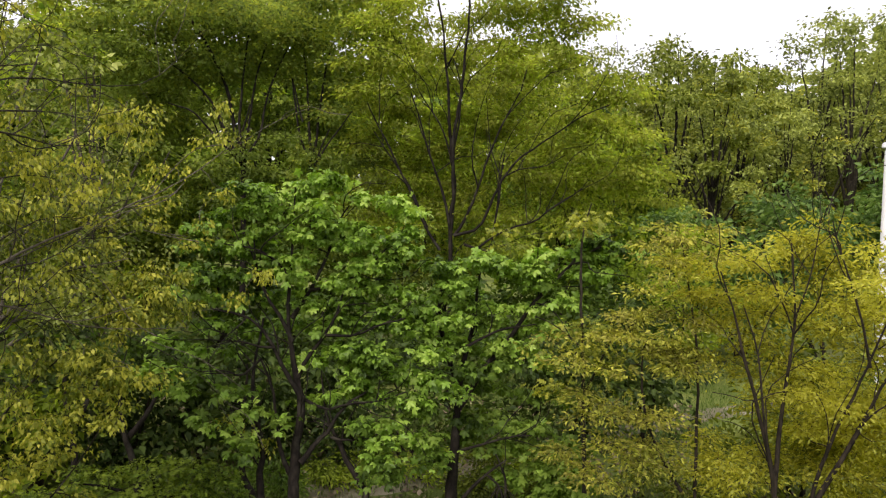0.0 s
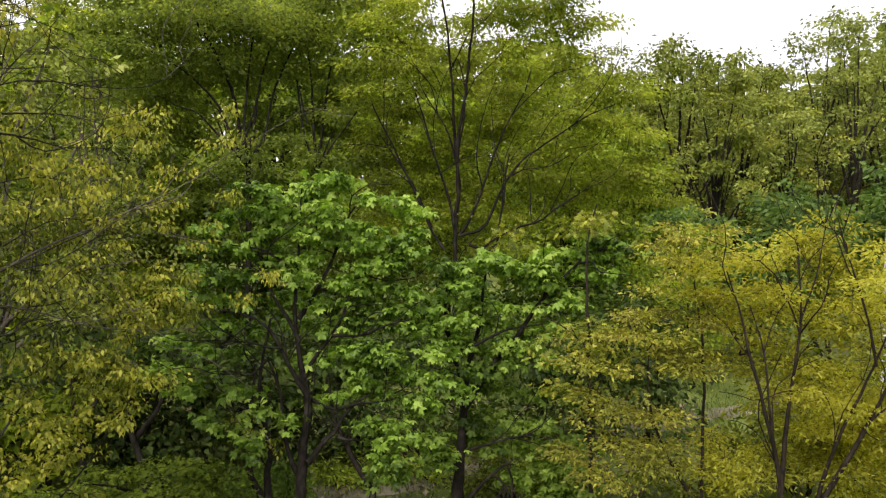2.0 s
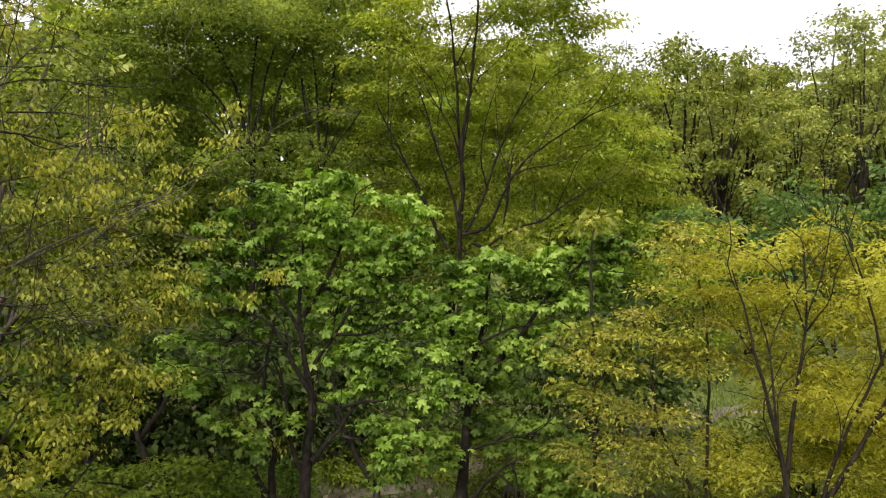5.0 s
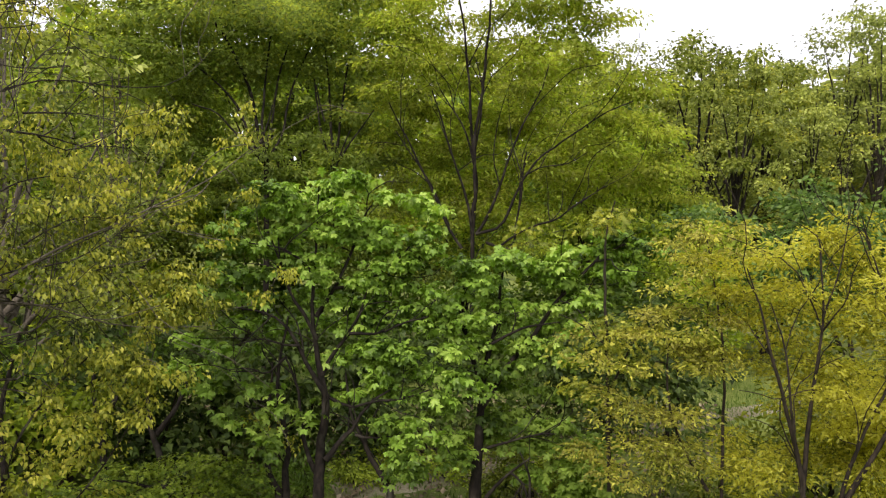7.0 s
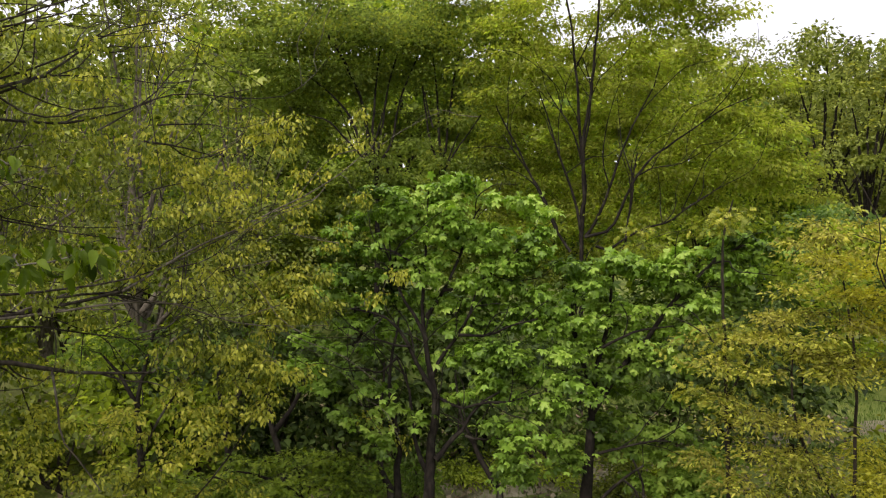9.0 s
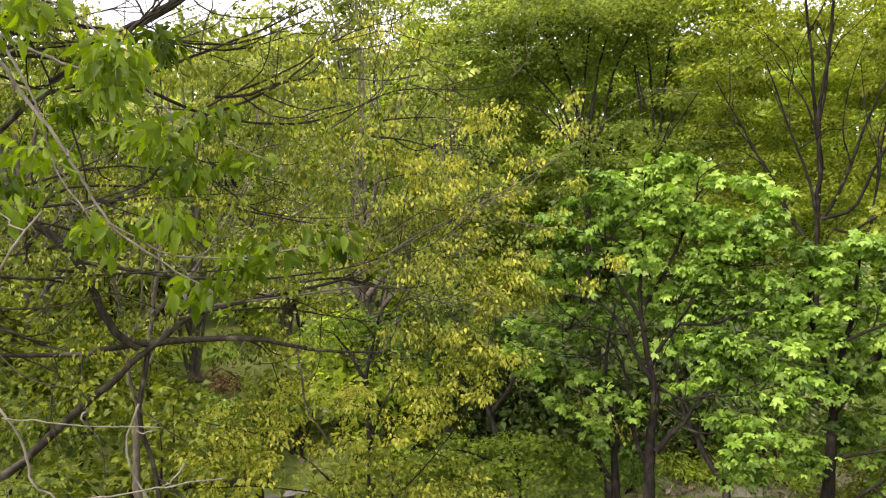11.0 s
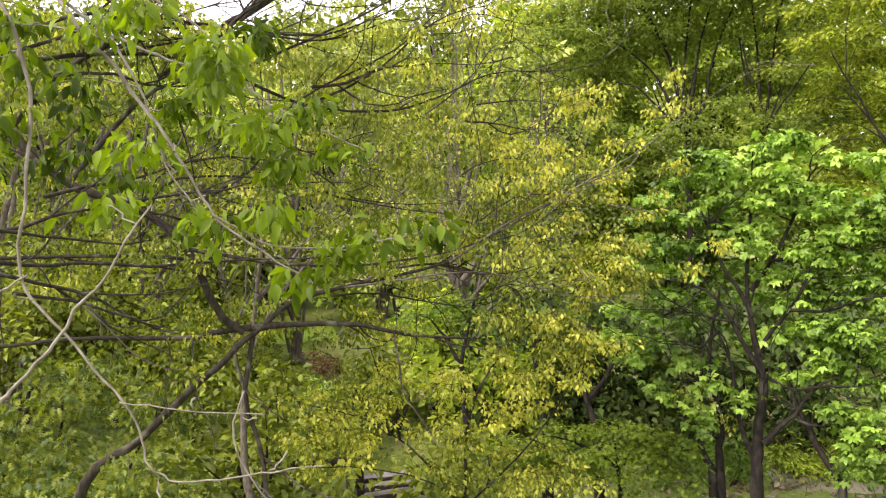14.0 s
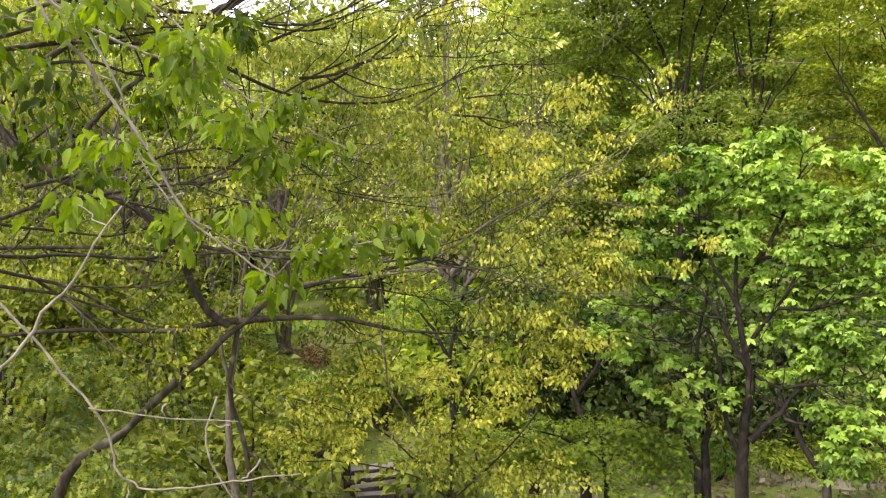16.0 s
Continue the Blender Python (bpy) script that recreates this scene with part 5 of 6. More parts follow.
# pale twiggy tree behind the long limbs
tree("twiggy_tree", "pale twiggy tree just coming into leaf", "tree",
     side_limbs([([down((-6.65, 5.63, 1.03)), (-6.65, 5.63, 1.03), (-6.78, 5.69, 1.39), (-6.87, 5.77, 1.76), (-6.94, 5.92, 2.26), (-6.95, 6.07, 2.77), (-6.96, 6.19, 3.31), (-6.93, 6.31, 3.92), (-6.85, 6.43, 4.60), (-6.65, 6.58, 5.41)], 0.06, 0.012),
      ([(-6.94, 5.92, 2.26), (-7.02, 5.85, 2.68), (-7.03, 5.86, 3.22), (-7.10, 5.77, 3.84), (-7.12, 5.68, 4.44)], 0.026, 0.008),
      ([(-6.95, 6.07, 2.77), (-6.90, 6.43, 3.27), (-6.71, 6.87, 3.72), (-6.36, 7.39, 4.18), (-6.07, 7.79, 4.67)], 0.026, 0.007),
      ([(-6.96, 6.19, 3.31), (-6.76, 6.74, 3.88), (-6.54, 7.21, 4.63), (-6.38, 7.54, 5.35), (-6.18, 7.82, 6.01)], 0.024, 0.007),
      ([(-6.89, 6.41, 3.24), (-6.49, 7.02, 3.34), (-6.03, 7.63, 3.56), (-5.51, 8.22, 3.88), (-5.06, 8.69, 4.29)], 0.02, 0.006),
      ([(-6.44, 7.49, 4.17), (-5.89, 8.05, 4.65), (-5.52, 8.38, 5.30), (-5.25, 8.58, 5.96), (-5.10, 8.68, 6.47)], 0.018, 0.005)], 50, 1.8, 0.018, aim=(0, 0, 0.5)),
     [(-5.66, 9.98, 5.37, 1.47, 0.78), (-6.38, 9.43, 4.55, 1.29, 0.69), (-5.11, 10.12, 4.31, 1.03, 0.68), (-4.95, 9.90, 3.39, 0.76, 0.42), (-6.76, 8.97, 3.55, 0.94, 0.51)],
     60, WIDE, LEAF_FAR, BARK_TWIG, 9, 0.10, 0.07, spray=3, droop=0.8, thick=0.016, twig_or_lit_bark=BARK_GREY, second=(LEAF_YELLOWGREEN, 0.2))

# low bough of young yellow-green leaves under the spreading tree
K0 = (-4.41, 6.68, 1.04)
tree("young_tree", "low young tree with hanging yellow-green leaves", "tree",
     [([down((-4.46, 6.57, 0.17)), K0, (-4.36, 6.68, 1.95), (-4.05, 6.83, 2.70), (-3.60, 7.05, 3.18)], 0.026, 0.007),
      ([K0, (-4.71, 6.19, 1.80), (-5.09, 5.74, 2.25), (-5.34, 5.35, 2.44)], 0.012, 0.005),
      ([K0, (-3.80, 6.91, 1.71), (-3.35, 7.14, 2.38), (-3.15, 7.35, 3.15)], 0.012, 0.005),
      ([K0, (-4.66, 6.31, 1.45), (-5.15, 5.77, 1.68), (-5.48, 5.44, 1.74)], 0.011, 0.005)],
     [(-5.22, 5.56, 2.46, 0.52, 0.26), (-4.59, 6.07, 2.25, 0.53, 0.24), (-4.10, 6.62, 2.12, 0.54, 0.30), (-3.70, 6.91, 2.40, 0.42, 0.30), (-3.59, 7.03, 1.57, 0.55, 0.31),
      (-4.31, 6.55, 1.55, 0.55, 0.27), (-5.41, 5.39, 2.01, 0.46, 0.29), (-3.28, 7.11, 2.88, 0.36, 0.33), (-3.24, 7.02, 2.90, 0.29, 0.32), (-3.07, 7.20, 3.59, 0.21, 0.26), (-2.98, 7.14, 3.72, 0.26, 0.29), (-3.27, 7.03, 3.20, 0.26, 0.18), (-2.87, 7.36, 3.93, 0.24, 0.15), (-3.56, 6.77, 2.45, 0.41, 0.26), (-4.70, 6.16, 2.67, 0.66, 0.24), (-5.18, 5.66, 2.08, 0.41, 0.24), (-5.23, 5.97, 1.82, 0.27, 0.15), (-5.53, 5.75, 1.63, 0.24, 0.15), (-5.42, 5.75, 2.08, 0.54, 0.24), (-5.77, 5.91, 2.43, 0.44, 0.19),
      (-3.64, 6.97, 1.33, 0.61, 0.24), (-2.39, 8.59, 2.15, 0.23, 0.12), (-2.12, 8.74, 1.80, 0.18, 0.12),
      (-2.96, 7.26, 3.88, 0.36, 0.14), (-2.74, 7.35, 4.00, 0.24, 0.12), (-3.01, 7.22, 3.67, 0.36, 0.14), (-3.16, 7.13, 3.47, 0.30, 0.13), (-2.56, 7.38, 3.64, 0.30, 0.11),
      (-3.14, 7.07, 3.07, 0.36, 0.16), (-3.34, 6.94, 2.90, 0.30, 0.13), (-2.91, 7.13, 2.92, 0.24, 0.11), (-3.18, 6.95, 2.65, 0.30, 0.12), (-3.56, 6.89, 3.20, 0.30, 0.12),
      (-3.40, 7.09, 4.18, 0.36, 0.12), (-3.70, 6.93, 3.95, 0.36, 0.12), (-3.18, 7.20, 4.42, 0.30, 0.11)],
     80, WIDE, LEAF_YELLOWGREEN, BARK_GREY, 15, 0.055, 0.053, spray=4, droop=1.0, flat=0.5, single=200, second=(LEAF_LIME, 0.3), away=(0.55, 0.83))


# ---------- shrubs and undergrowth ----------
def shrub(name, label, at, width, height, leaf, mat, per, size, leaves_per=16, second=None, bark=BARK_BROWN, single=0, flat=0.5, lobes=7, droop=0.3):
    """A shrub of leafy lobes on a fan of thin stems, standing at the place at."""
    x, y, z = at
    reseed(at)
    ls, st = [], []
    for k in range(lobes):
        a = rng.uniform(0, 2 * np.pi)
        r = width * 0.33 * math.sqrt(rng.uniform(0, 1))
        h = height * (0.25 + 0.6 * ((k + 0.5) / lobes)) * rng.uniform(0.85, 1.1)
        q = (1.15 - 0.6 * (h / height)) * width / 2 * rng.uniform(0.45, 0.7)
        c = (x + r * math.cos(a), y + r * math.sin(a), z + h)
        ls.append((*c, q, min(q * 0.7, height * 0.25)))
        if k % 2 == 0 or k == lobes - 1:
            st.append(([(x + 0.04 * k, y, z - 0.1), ((x + c[0]) / 2 + 0.05 * k, (y + c[1]) / 2, z + h * 0.55), c], 0.018 + 0.008 * height, 0.006))
    return tree(name, label, "shrub", st, ls, per, leaf, mat, bark, leaves_per, min(size * 1.5, 0.22), size, droop=droop, flat=flat, second=second, single=single, stem_name="stem", fine=(3, 3), spray=4)


def on_ground(p):
    return (p[0], p[1], float(ground_height(np.float64(p[0]), np.float64(p[1]))))


for p, w, h, m, lab in (
        ((11.36, 21.93, 1.64), 7.0, 7.4, LEAF_BLUEGREEN, "rounded blue-green shrub in front of the far wood"),
        ((9.65, 23.90, 1.33), 6.0, 6.0, LEAF_BLUEGREEN, "rounded blue-green shrub in front of the far wood"),
        ((6.99, 21.89, 1.57), 4.6, 5.2, LEAF_OLIVE, "olive-green shrub below the tall fan of stems"),
        ((13.71, 21.95, 1.68), 6.0, 7.0, LEAF_BLUEGREEN, "rounded blue-green shrub in front of the far wood"),
        ((4.27, 20.87, 1.68), 4.5, 4.4, LEAF_DEEP, "deep green shrub below the tall trees"),
        ((1.78, 21.85, 1.49), 4.5, 4.0, LEAF_DEEP, "deep green shrub below the tall trees"),
        ((-1.03, 20.83, 1.59), 4.5, 4.2, LEAF_DEEP, "deep green shrub below the tall trees"),
        ((-3.93, 21.80, 1.41), 5.0, 5.0, LEAF_DEEP, "deep green shrub below the tall trees"),
        ((-6.17, 19.79, 1.66), 4.6, 5.0, LEAF_DEEP, "deep green shrub below the tall trees"),
        ((-8.33, 18.78, 1.77), 4.6, 5.2, LEAF_OLIVE, "olive-green shrub below the tall trees"),
        ((-10.09, 17.77, 1.88), 4.2, 5.0, LEAF_OLIVE, "olive-green shrub below the tall trees"),
        ((-13.40, 17.32, 0.94), 4.5, 4.6, LEAF_OLIVE, "olive-green shrub at the edge of a lawn"),
        ((-19.86, 19.01, 0.32), 5.5, 6.0, LEAF_OLIVE, "olive-green shrub at the edge of a lawn"),
        ((-13.57, 10.71, 2.05), 4.2, 4.8, LEAF_LIME, "lime-green shrub at the edge of a lawn"),
        ((-17.56, 12.23, 1.58), 5.0, 5.6, LEAF_LIME, "lime-green shrub at the edge of a lawn"),
        ((-18.35, 9.35, 2.03), 5.0, 5.2, LEAF_LIME, "lime-green shrub at the edge of a lawn"),
        ((-20.88, 7.70, 2.18), 5.0, 5.2, LEAF_LIME, "lime-green shrub at the edge of a lawn")):
    shrub("shrub", lab, on_ground(p), w, h, WIDE, m, 9, 0.19, 18)

for p, w, h, m, lab in (
        # The darkest rows carry the hollow's shade in their leaf colour.
        ((-6.44, 11.28, 1.64), 3.2, 2.9, LEAF_UNDER_SHADE, "undergrowth shrub with shade painted into its dark green leaves"),
        ((-5.44, 11.78, 1.53), 3.2, 3.1, LEAF_UNDER_SHADE, "undergrowth shrub with shade painted into its dark green leaves"),
        ((-4.23, 12.29, 1.42), 3.0, 3.0, LEAF_UNDER_SHADE, "undergrowth shrub with shade painted into its dark green leaves"),
        ((-3.15, 12.99, 1.26), 3.0, 2.9, LEAF_UNDER_SHADE, "undergrowth shrub with shade painted into its dark green leaves"),
        ((-1.90, 13.39, 1.18), 2.8, 2.8, LEAF_UNDER_SHADE, "undergrowth shrub with shade painted into its dark green leaves"),
        ((-0.66, 13.60, 1.15), 2.8, 2.7, LEAF_UNDER_SHADE, "undergrowth shrub with shade painted into its dark green leaves"),
        ((1.49, 14.01, 1.09), 3.0, 2.9, LEAF_UNDER_SHADE, "undergrowth shrub with shade painted into its dark green leaves"),
        ((2.63, 14.32, 1.03), 3.0, 3.2, LEAF_UNDER_SHADE, "dark green shrub behind the yellow sapling"),
        ((3.98, 14.82, 0.92), 2.8, 3.6, LEAF_UNDER_SHADE, "dark green shrub behind the yellow sapling"),
        ((5.74, 11.87, 1.70), 3.0, 2.6, LEAF_LIME, "lime-green undergrowth behind the golden tree"),
        ((6.61, 10.89, 1.96), 3.0, 2.8, LEAF_LIME, "lime-green undergrowth behind the golden tree"),
        ((-6.40, 10.54, 1.09), 2.6, 2.6, LEAF_OLIVE, "olive-green undergrowth below the yellow-green boughs"),
        ((-7.96, 11.28, 0.72), 2.4, 2.4, LEAF_OLIVE, "olive-green undergrowth below the yellow-green boughs"),
        ((-8.29, 6.96, 1.81), 2.6, 2.3, LEAF_LIME, "lime-green undergrowth below the crooked limbs"),
        ((-10.55, 7.82, 1.34), 3.0, 3.0, LEAF_LIME, "lime-green undergrowth below the crooked limbs"),
        ((-12.13, 7.38, 1.28), 3.4, 3.6, LEAF_LIME, "lime-green undergrowth below the crooked limbs"),
        ((-12.59, 5.90, 1.61), 3.4, 3.6, LEAF_LIME, "lime-green undergrowth below the crooked limbs"),
        ((-13.89, 5.05, 1.68), 3.4, 3.6, LEAF_LIME, "lime-green undergrowth below the crooked limbs"),
        ((-8.06, 10.04, 1.04), 2.0, 1.7, LEAF_LIME, "lime-green undergrowth beyond the steps"),
        ((-6.72, 6.74, 1.31), 1.8, 1.3, LEAF_LIME, "low lime-green undergrowth beside the steps"),
        ((-5.67, 8.59, 0.86), 1.8, 1.3, LEAF_LIME, "low lime-green undergrowth beside the steps")):
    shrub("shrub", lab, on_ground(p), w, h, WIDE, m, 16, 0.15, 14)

for p, w, h, m, lab in (
        ((1.01, 11.74, -0.11), 1.6, 0.9, LEAF_LIME, "low lime-green ground plant between the trunks"),
        ((1.86, 11.36, 0.06), 1.5, 0.9, LEAF_LIME, "low lime-green ground plant between the trunks"),
        ((-2.70, 11.13, 0.07), 1.4, 0.8, LEAF_DEEP, "low deep green ground plant between the trunks"),
        ((3.69, 11.57, 0.01), 1.5, 0.9, LEAF_LIME, "low lime-green ground plant between the trunks"),
        ((-2.04, 11.94, 0), 1.2, 0.5, LEAF_OLIVE, "pale green ground plant between the trunks"),
        ((-1.47, 12.25, 0), 1.3, 0.5, LEAF_OLIVE, "pale green ground plant between the trunks"),
        ((-0.18, 12.44, 0), 1.3, 0.5, LEAF_OLIVE, "pale green ground plant between the trunks"),
        ((1.62, 12.56, 0), 1.3, 0.5, LEAF_OLIVE, "pale green ground plant between the trunks"),
        ((2.18, 12.73, 0), 1.3, 0.5, LEAF_OLIVE, "pale green ground plant between the trunks"),
        ((-10.51, 9.80, 0), 1.5, 1.0, LEAF_LIME, "low lime-green ground plant on the bank"),
        ((-9.27, 9.85, 0), 1.3, 0.7, LEAF_GREEN, "low bright green ground plant on the bank"),
        ((-8.89, 10.70, 0), 1.5, 1.1, LEAF_LIME, "low lime-green ground plant on the bank"),
        ((-11.58, 10.08, 0), 1.8, 1.5, LEAF_LIME, "low lime-green ground plant on the bank"),
        ((-7.97, 9.10, 0.63), 1.5, 0.9, LEAF_LIME, "low lime-green ground plant above the steps"),
        ((-9.12, 8.68, 0.40), 1.7, 1.0, LEAF_LIME, "low lime-green ground plant beside the steps")):
    shrub("ground_plant", lab, on_ground(p), w, h, SMALL, m, 60, 0.09, 20, lobes=5)

tree("understorey_tree", "slim dark-trunked tree in the shade of the wood", "tree",
     [([down((-6.00, 9.32, 0.81)), (-6.00, 9.32, 0.81), (-6.10, 9.47, 1.37), (-6.17, 9.56, 1.79), (-6.17, 9.67, 2.21), (-6.08, 9.86, 2.81)], 0.065, 0.02),
      ([(-6.16, 9.56, 1.79), (-6.41, 9.52, 2.22), (-6.66, 9.44, 2.57)], 0.04, 0.015)],
     [(-6.34, 9.93, 2.78, 0.54, 0.18), (-6.78, 9.61, 2.62, 0.45, 0.16), (-5.94, 10.12, 2.51, 0.45, 0.14)],
     40, TUFT, LEAF_DEEP, BARK_DARK, 9, 0.16, 0.13, spray=5, fine=(4, 4), droop=0.5, flat=0.4)
tree("understorey_tree", "slim dark-trunked tree in the shade of the wood", "tree",
     [([down((-4.75, 9.52, 0.78)), (-4.75, 9.52, 0.78), (-4.84, 9.65, 1.24), (-4.94, 9.75, 1.71), (-5.04, 9.81, 2.11), (-5.05, 9.94, 2.69)], 0.065, 0.02),
      ([(-4.91, 9.72, 1.55), (-4.77, 9.90, 1.95), (-4.61, 10.08, 2.36)], 0.05, 0.02)],
     [(-5.14, 10.13, 2.74, 0.52, 0.16), (-4.66, 10.30, 2.48, 0.44, 0.16), (-5.35, 9.96, 2.40, 0.35, 0.12)],
     40, TUFT, LEAF_DEEP, BARK_DARK, 9, 0.16, 0.13, spray=5, fine=(4, 4), droop=0.5, flat=0.4)
tree("understorey_tree", "slim dark-trunked tree in the shade of the wood", "tree",
     [([down((-4.01, 9.65, 0.86)), (-4.01, 9.65, 0.86), (-4.13, 9.74, 1.23), (-4.23, 9.79, 1.53), (-4.31, 9.88, 1.92), (-4.42, 9.96, 2.48)], 0.065, 0.02),
      ([(-4.20, 9.78, 1.46), (-4.00, 9.96, 1.77), (-3.81, 10.15, 2.24)], 0.05, 0.02)],
     [(-4.47, 10.28, 2.50, 0.52, 0.16), (-3.95, 10.43, 2.26, 0.43, 0.16)],
     40, TUFT, LEAF_DEEP, BARK_DARK, 9, 0.16, 0.13, spray=5, fine=(4, 4), droop=0.5, flat=0.4)

# low layered evergreen
tree("low_evergreen", "low dark green evergreen shrub with flat layered sprays", "shrub",
     [([down((-3.17, 8.21, 0.74)), (-3.17, 8.21, 0.74), (-3.26, 8.37, 1.20), (-3.34, 8.46, 1.50)], 0.05, 0.015),
      ([(-3.25, 8.35, 1.14), (-3.63, 8.08, 1.44), (-3.83, 7.82, 1.59)], 0.03, 0.008),
      ([(-3.25, 8.35, 1.14), (-2.87, 8.71, 1.28), (-2.67, 8.96, 1.34)], 0.03, 0.008)],
     [(-3.40, 8.30, 1.61, 0.79, 0.07), (-2.81, 8.52, 1.61, 0.40, 0.07), (-3.89, 8.07, 1.57, 0.58, 0.07), (-3.21, 8.33, 1.47, 0.87, 0.07), (-2.61, 8.52, 1.44, 0.25, 0.09),
      (-3.65, 8.12, 1.42, 0.79, 0.07), (-2.96, 8.36, 1.33, 0.65, 0.07), (-4.18, 7.90, 1.50, 0.36, 0.07), (-3.96, 7.95, 1.35, 0.65, 0.07), (-3.29, 8.20, 1.23, 0.87, 0.09),
      (-2.59, 8.45, 1.24, 0.29, 0.10), (-4.31, 7.78, 1.38, 0.43, 0.09), (-3.61, 8.02, 1.13, 0.87, 0.10), (-2.87, 8.28, 1.04, 0.72, 0.10)],
     330, TUFT, LEAF_EVERGREEN, BARK_DARK, 9, 0.085, 0.062, droop=0.2, flat=0.2, tilt=0.3, second=(LEAF_SHADED, 0.2))

# mossy lime shrub at the foot of the spreading tree
tree("lime_shrub", "dense lime-green shrub with small leaves", "shrub",
     [([down((-8.63, 4.32, 0.32)), (-8.57, 4.45, 1.43), (-8.52, 4.58, 2.41)], 0.04, 0.012),
      ([down((-8.84, 4.17, 0.33)), (-8.96, 4.08, 1.50), (-9.29, 3.96, 2.48)], 0.03, 0.01),
      ([down((-8.30, 4.53, 0.30)), (-8.00, 4.94, 1.36), (-7.61, 5.27, 2.19)], 0.03, 0.01)],
     [(-8.63, 4.53, 2.68, 0.72, 0.26), (-8.86, 4.11, 2.36, 0.71, 0.32), (-8.02, 4.89, 2.25, 0.72, 0.33), (-8.33, 4.30, 1.92, 0.82, 0.38), (-7.56, 5.29, 1.92, 0.53, 0.33),
      (-7.64, 4.71, 1.50, 0.70, 0.32), (-8.76, 3.86, 1.55, 0.69, 0.38), (-7.20, 5.11, 1.37, 0.51, 0.32), (-9.61, 3.59, 2.15, 0.64, 0.77), (-8.03, 4.21, 1.42, 0.68, 0.31)],
     80, FROND, LEAF_LIME, BARK_BROWN, 9, 0.13, 0.11, droop=0.8, flat=0.5, second=(LEAF_UNDER_SHADE, 0.35), stem_name="stem")
shrub("red_shrub", "small reddish-brown leaved shrub beside the steps", on_ground((-10.76, 11.84, 0.76)), 1.5, 0.5, SMALL, LEAF_RED, 40, 0.09, 18, lobes=5)


# ---------- woods behind ----------
def wood_tree(name, label, height, width, mat, per, leaves, size, second=None, bark=BARK_DARK, foot=0.34):
    """A woodland tree at the origin: forked trunk, spreading limbs, crown from foot x height upwards."""
    reseed((height, width))
    st = [([(0, 0, -0.1), (0.1, 0, height * 0.25), (-0.05, 0.1, height * 0.5), (0.15, 0, height * 0.93)], 0.016 * height, 0.02)]
    ls = []
    n = 13 if foot < 0.3 else 9
    for k in range(n):
        a = k * 2.4 + rng.uniform(-0.4, 0.4)
        h = height * (foot + (0.92 - foot) * (k + 0.5) / n)
        r = width * 0.5 * (0.75 - 0.5 * max(0, (h / height - 0.55)) / 0.45) * rng.uniform(0.6, 1.0)
        c = (r * math.cos(a), r * math.sin(a), h)
        st.append(([(0, 0.02, h * 0.45), (c[0] * 0.45, c[1] * 0.45, h * 0.74), c], 0.0085 * height, 0.014))
        q = width * rng.uniform(0.19, 0.27)
        ls.append((*c, q, q * 0.62))
    for k in range(5 if foot < 0.3 else 0):
        a = 1.26 * k + 0.4
        e = (0.3 * width * math.cos(a), 0.3 * width * math.sin(a), height * 0.6)
        st.append(([(0.1 * math.cos(a), 0.1 * math.sin(a), -0.05), (e[0] * 0.35, e[1] * 0.35, e[2] * 0.5), e], 0.0055 * height, 0.02))
    ls.append((0, 0, height * 0.92, width * 0.2, height * 0.08))
    return tree(name, label, "tree", st, ls, per, WIDE, mat, bark, 2 * leaves, size * 1.4, size * 1.2, droop=0.3, flat=0.5, second=second, group="trees of the wood", wander=0.08, fine=(3, 3), spray=6)


def set_out(kind, rows):
    """Copies of a wood tree at (place, height over the built height)."""
    for n, (p, k) in enumerate(rows):
        reseed(p)
        m = Matrix.Translation(on_ground(p)) @ Matrix.Rotation(rng.uniform(0, 6.28), 4, "Z") @ Matrix.Scale(k, 4)
        if n == 0:
            kind.matrix_basis = m
        else:
            copy_thing(kind, m)


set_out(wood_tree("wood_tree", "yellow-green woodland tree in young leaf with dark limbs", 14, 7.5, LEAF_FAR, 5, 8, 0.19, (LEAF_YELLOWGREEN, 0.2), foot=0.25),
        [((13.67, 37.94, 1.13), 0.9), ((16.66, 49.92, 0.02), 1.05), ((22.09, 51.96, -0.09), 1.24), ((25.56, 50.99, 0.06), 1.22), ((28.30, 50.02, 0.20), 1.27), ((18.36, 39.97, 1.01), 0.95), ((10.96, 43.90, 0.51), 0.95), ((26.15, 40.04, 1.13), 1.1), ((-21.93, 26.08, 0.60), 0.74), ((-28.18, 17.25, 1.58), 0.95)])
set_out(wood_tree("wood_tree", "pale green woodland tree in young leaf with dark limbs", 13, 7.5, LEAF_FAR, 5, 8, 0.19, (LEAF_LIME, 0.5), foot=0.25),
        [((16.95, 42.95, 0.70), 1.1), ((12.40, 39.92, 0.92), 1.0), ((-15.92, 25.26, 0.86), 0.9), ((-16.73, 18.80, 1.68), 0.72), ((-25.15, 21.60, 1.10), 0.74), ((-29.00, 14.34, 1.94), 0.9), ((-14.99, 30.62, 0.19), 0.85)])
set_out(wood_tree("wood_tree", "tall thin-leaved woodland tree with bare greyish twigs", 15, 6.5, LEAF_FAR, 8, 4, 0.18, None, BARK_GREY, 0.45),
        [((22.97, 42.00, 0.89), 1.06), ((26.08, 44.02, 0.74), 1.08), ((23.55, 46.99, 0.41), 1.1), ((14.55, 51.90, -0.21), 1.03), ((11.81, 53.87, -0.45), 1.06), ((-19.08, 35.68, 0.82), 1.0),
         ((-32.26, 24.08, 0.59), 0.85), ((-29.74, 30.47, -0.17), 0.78)])


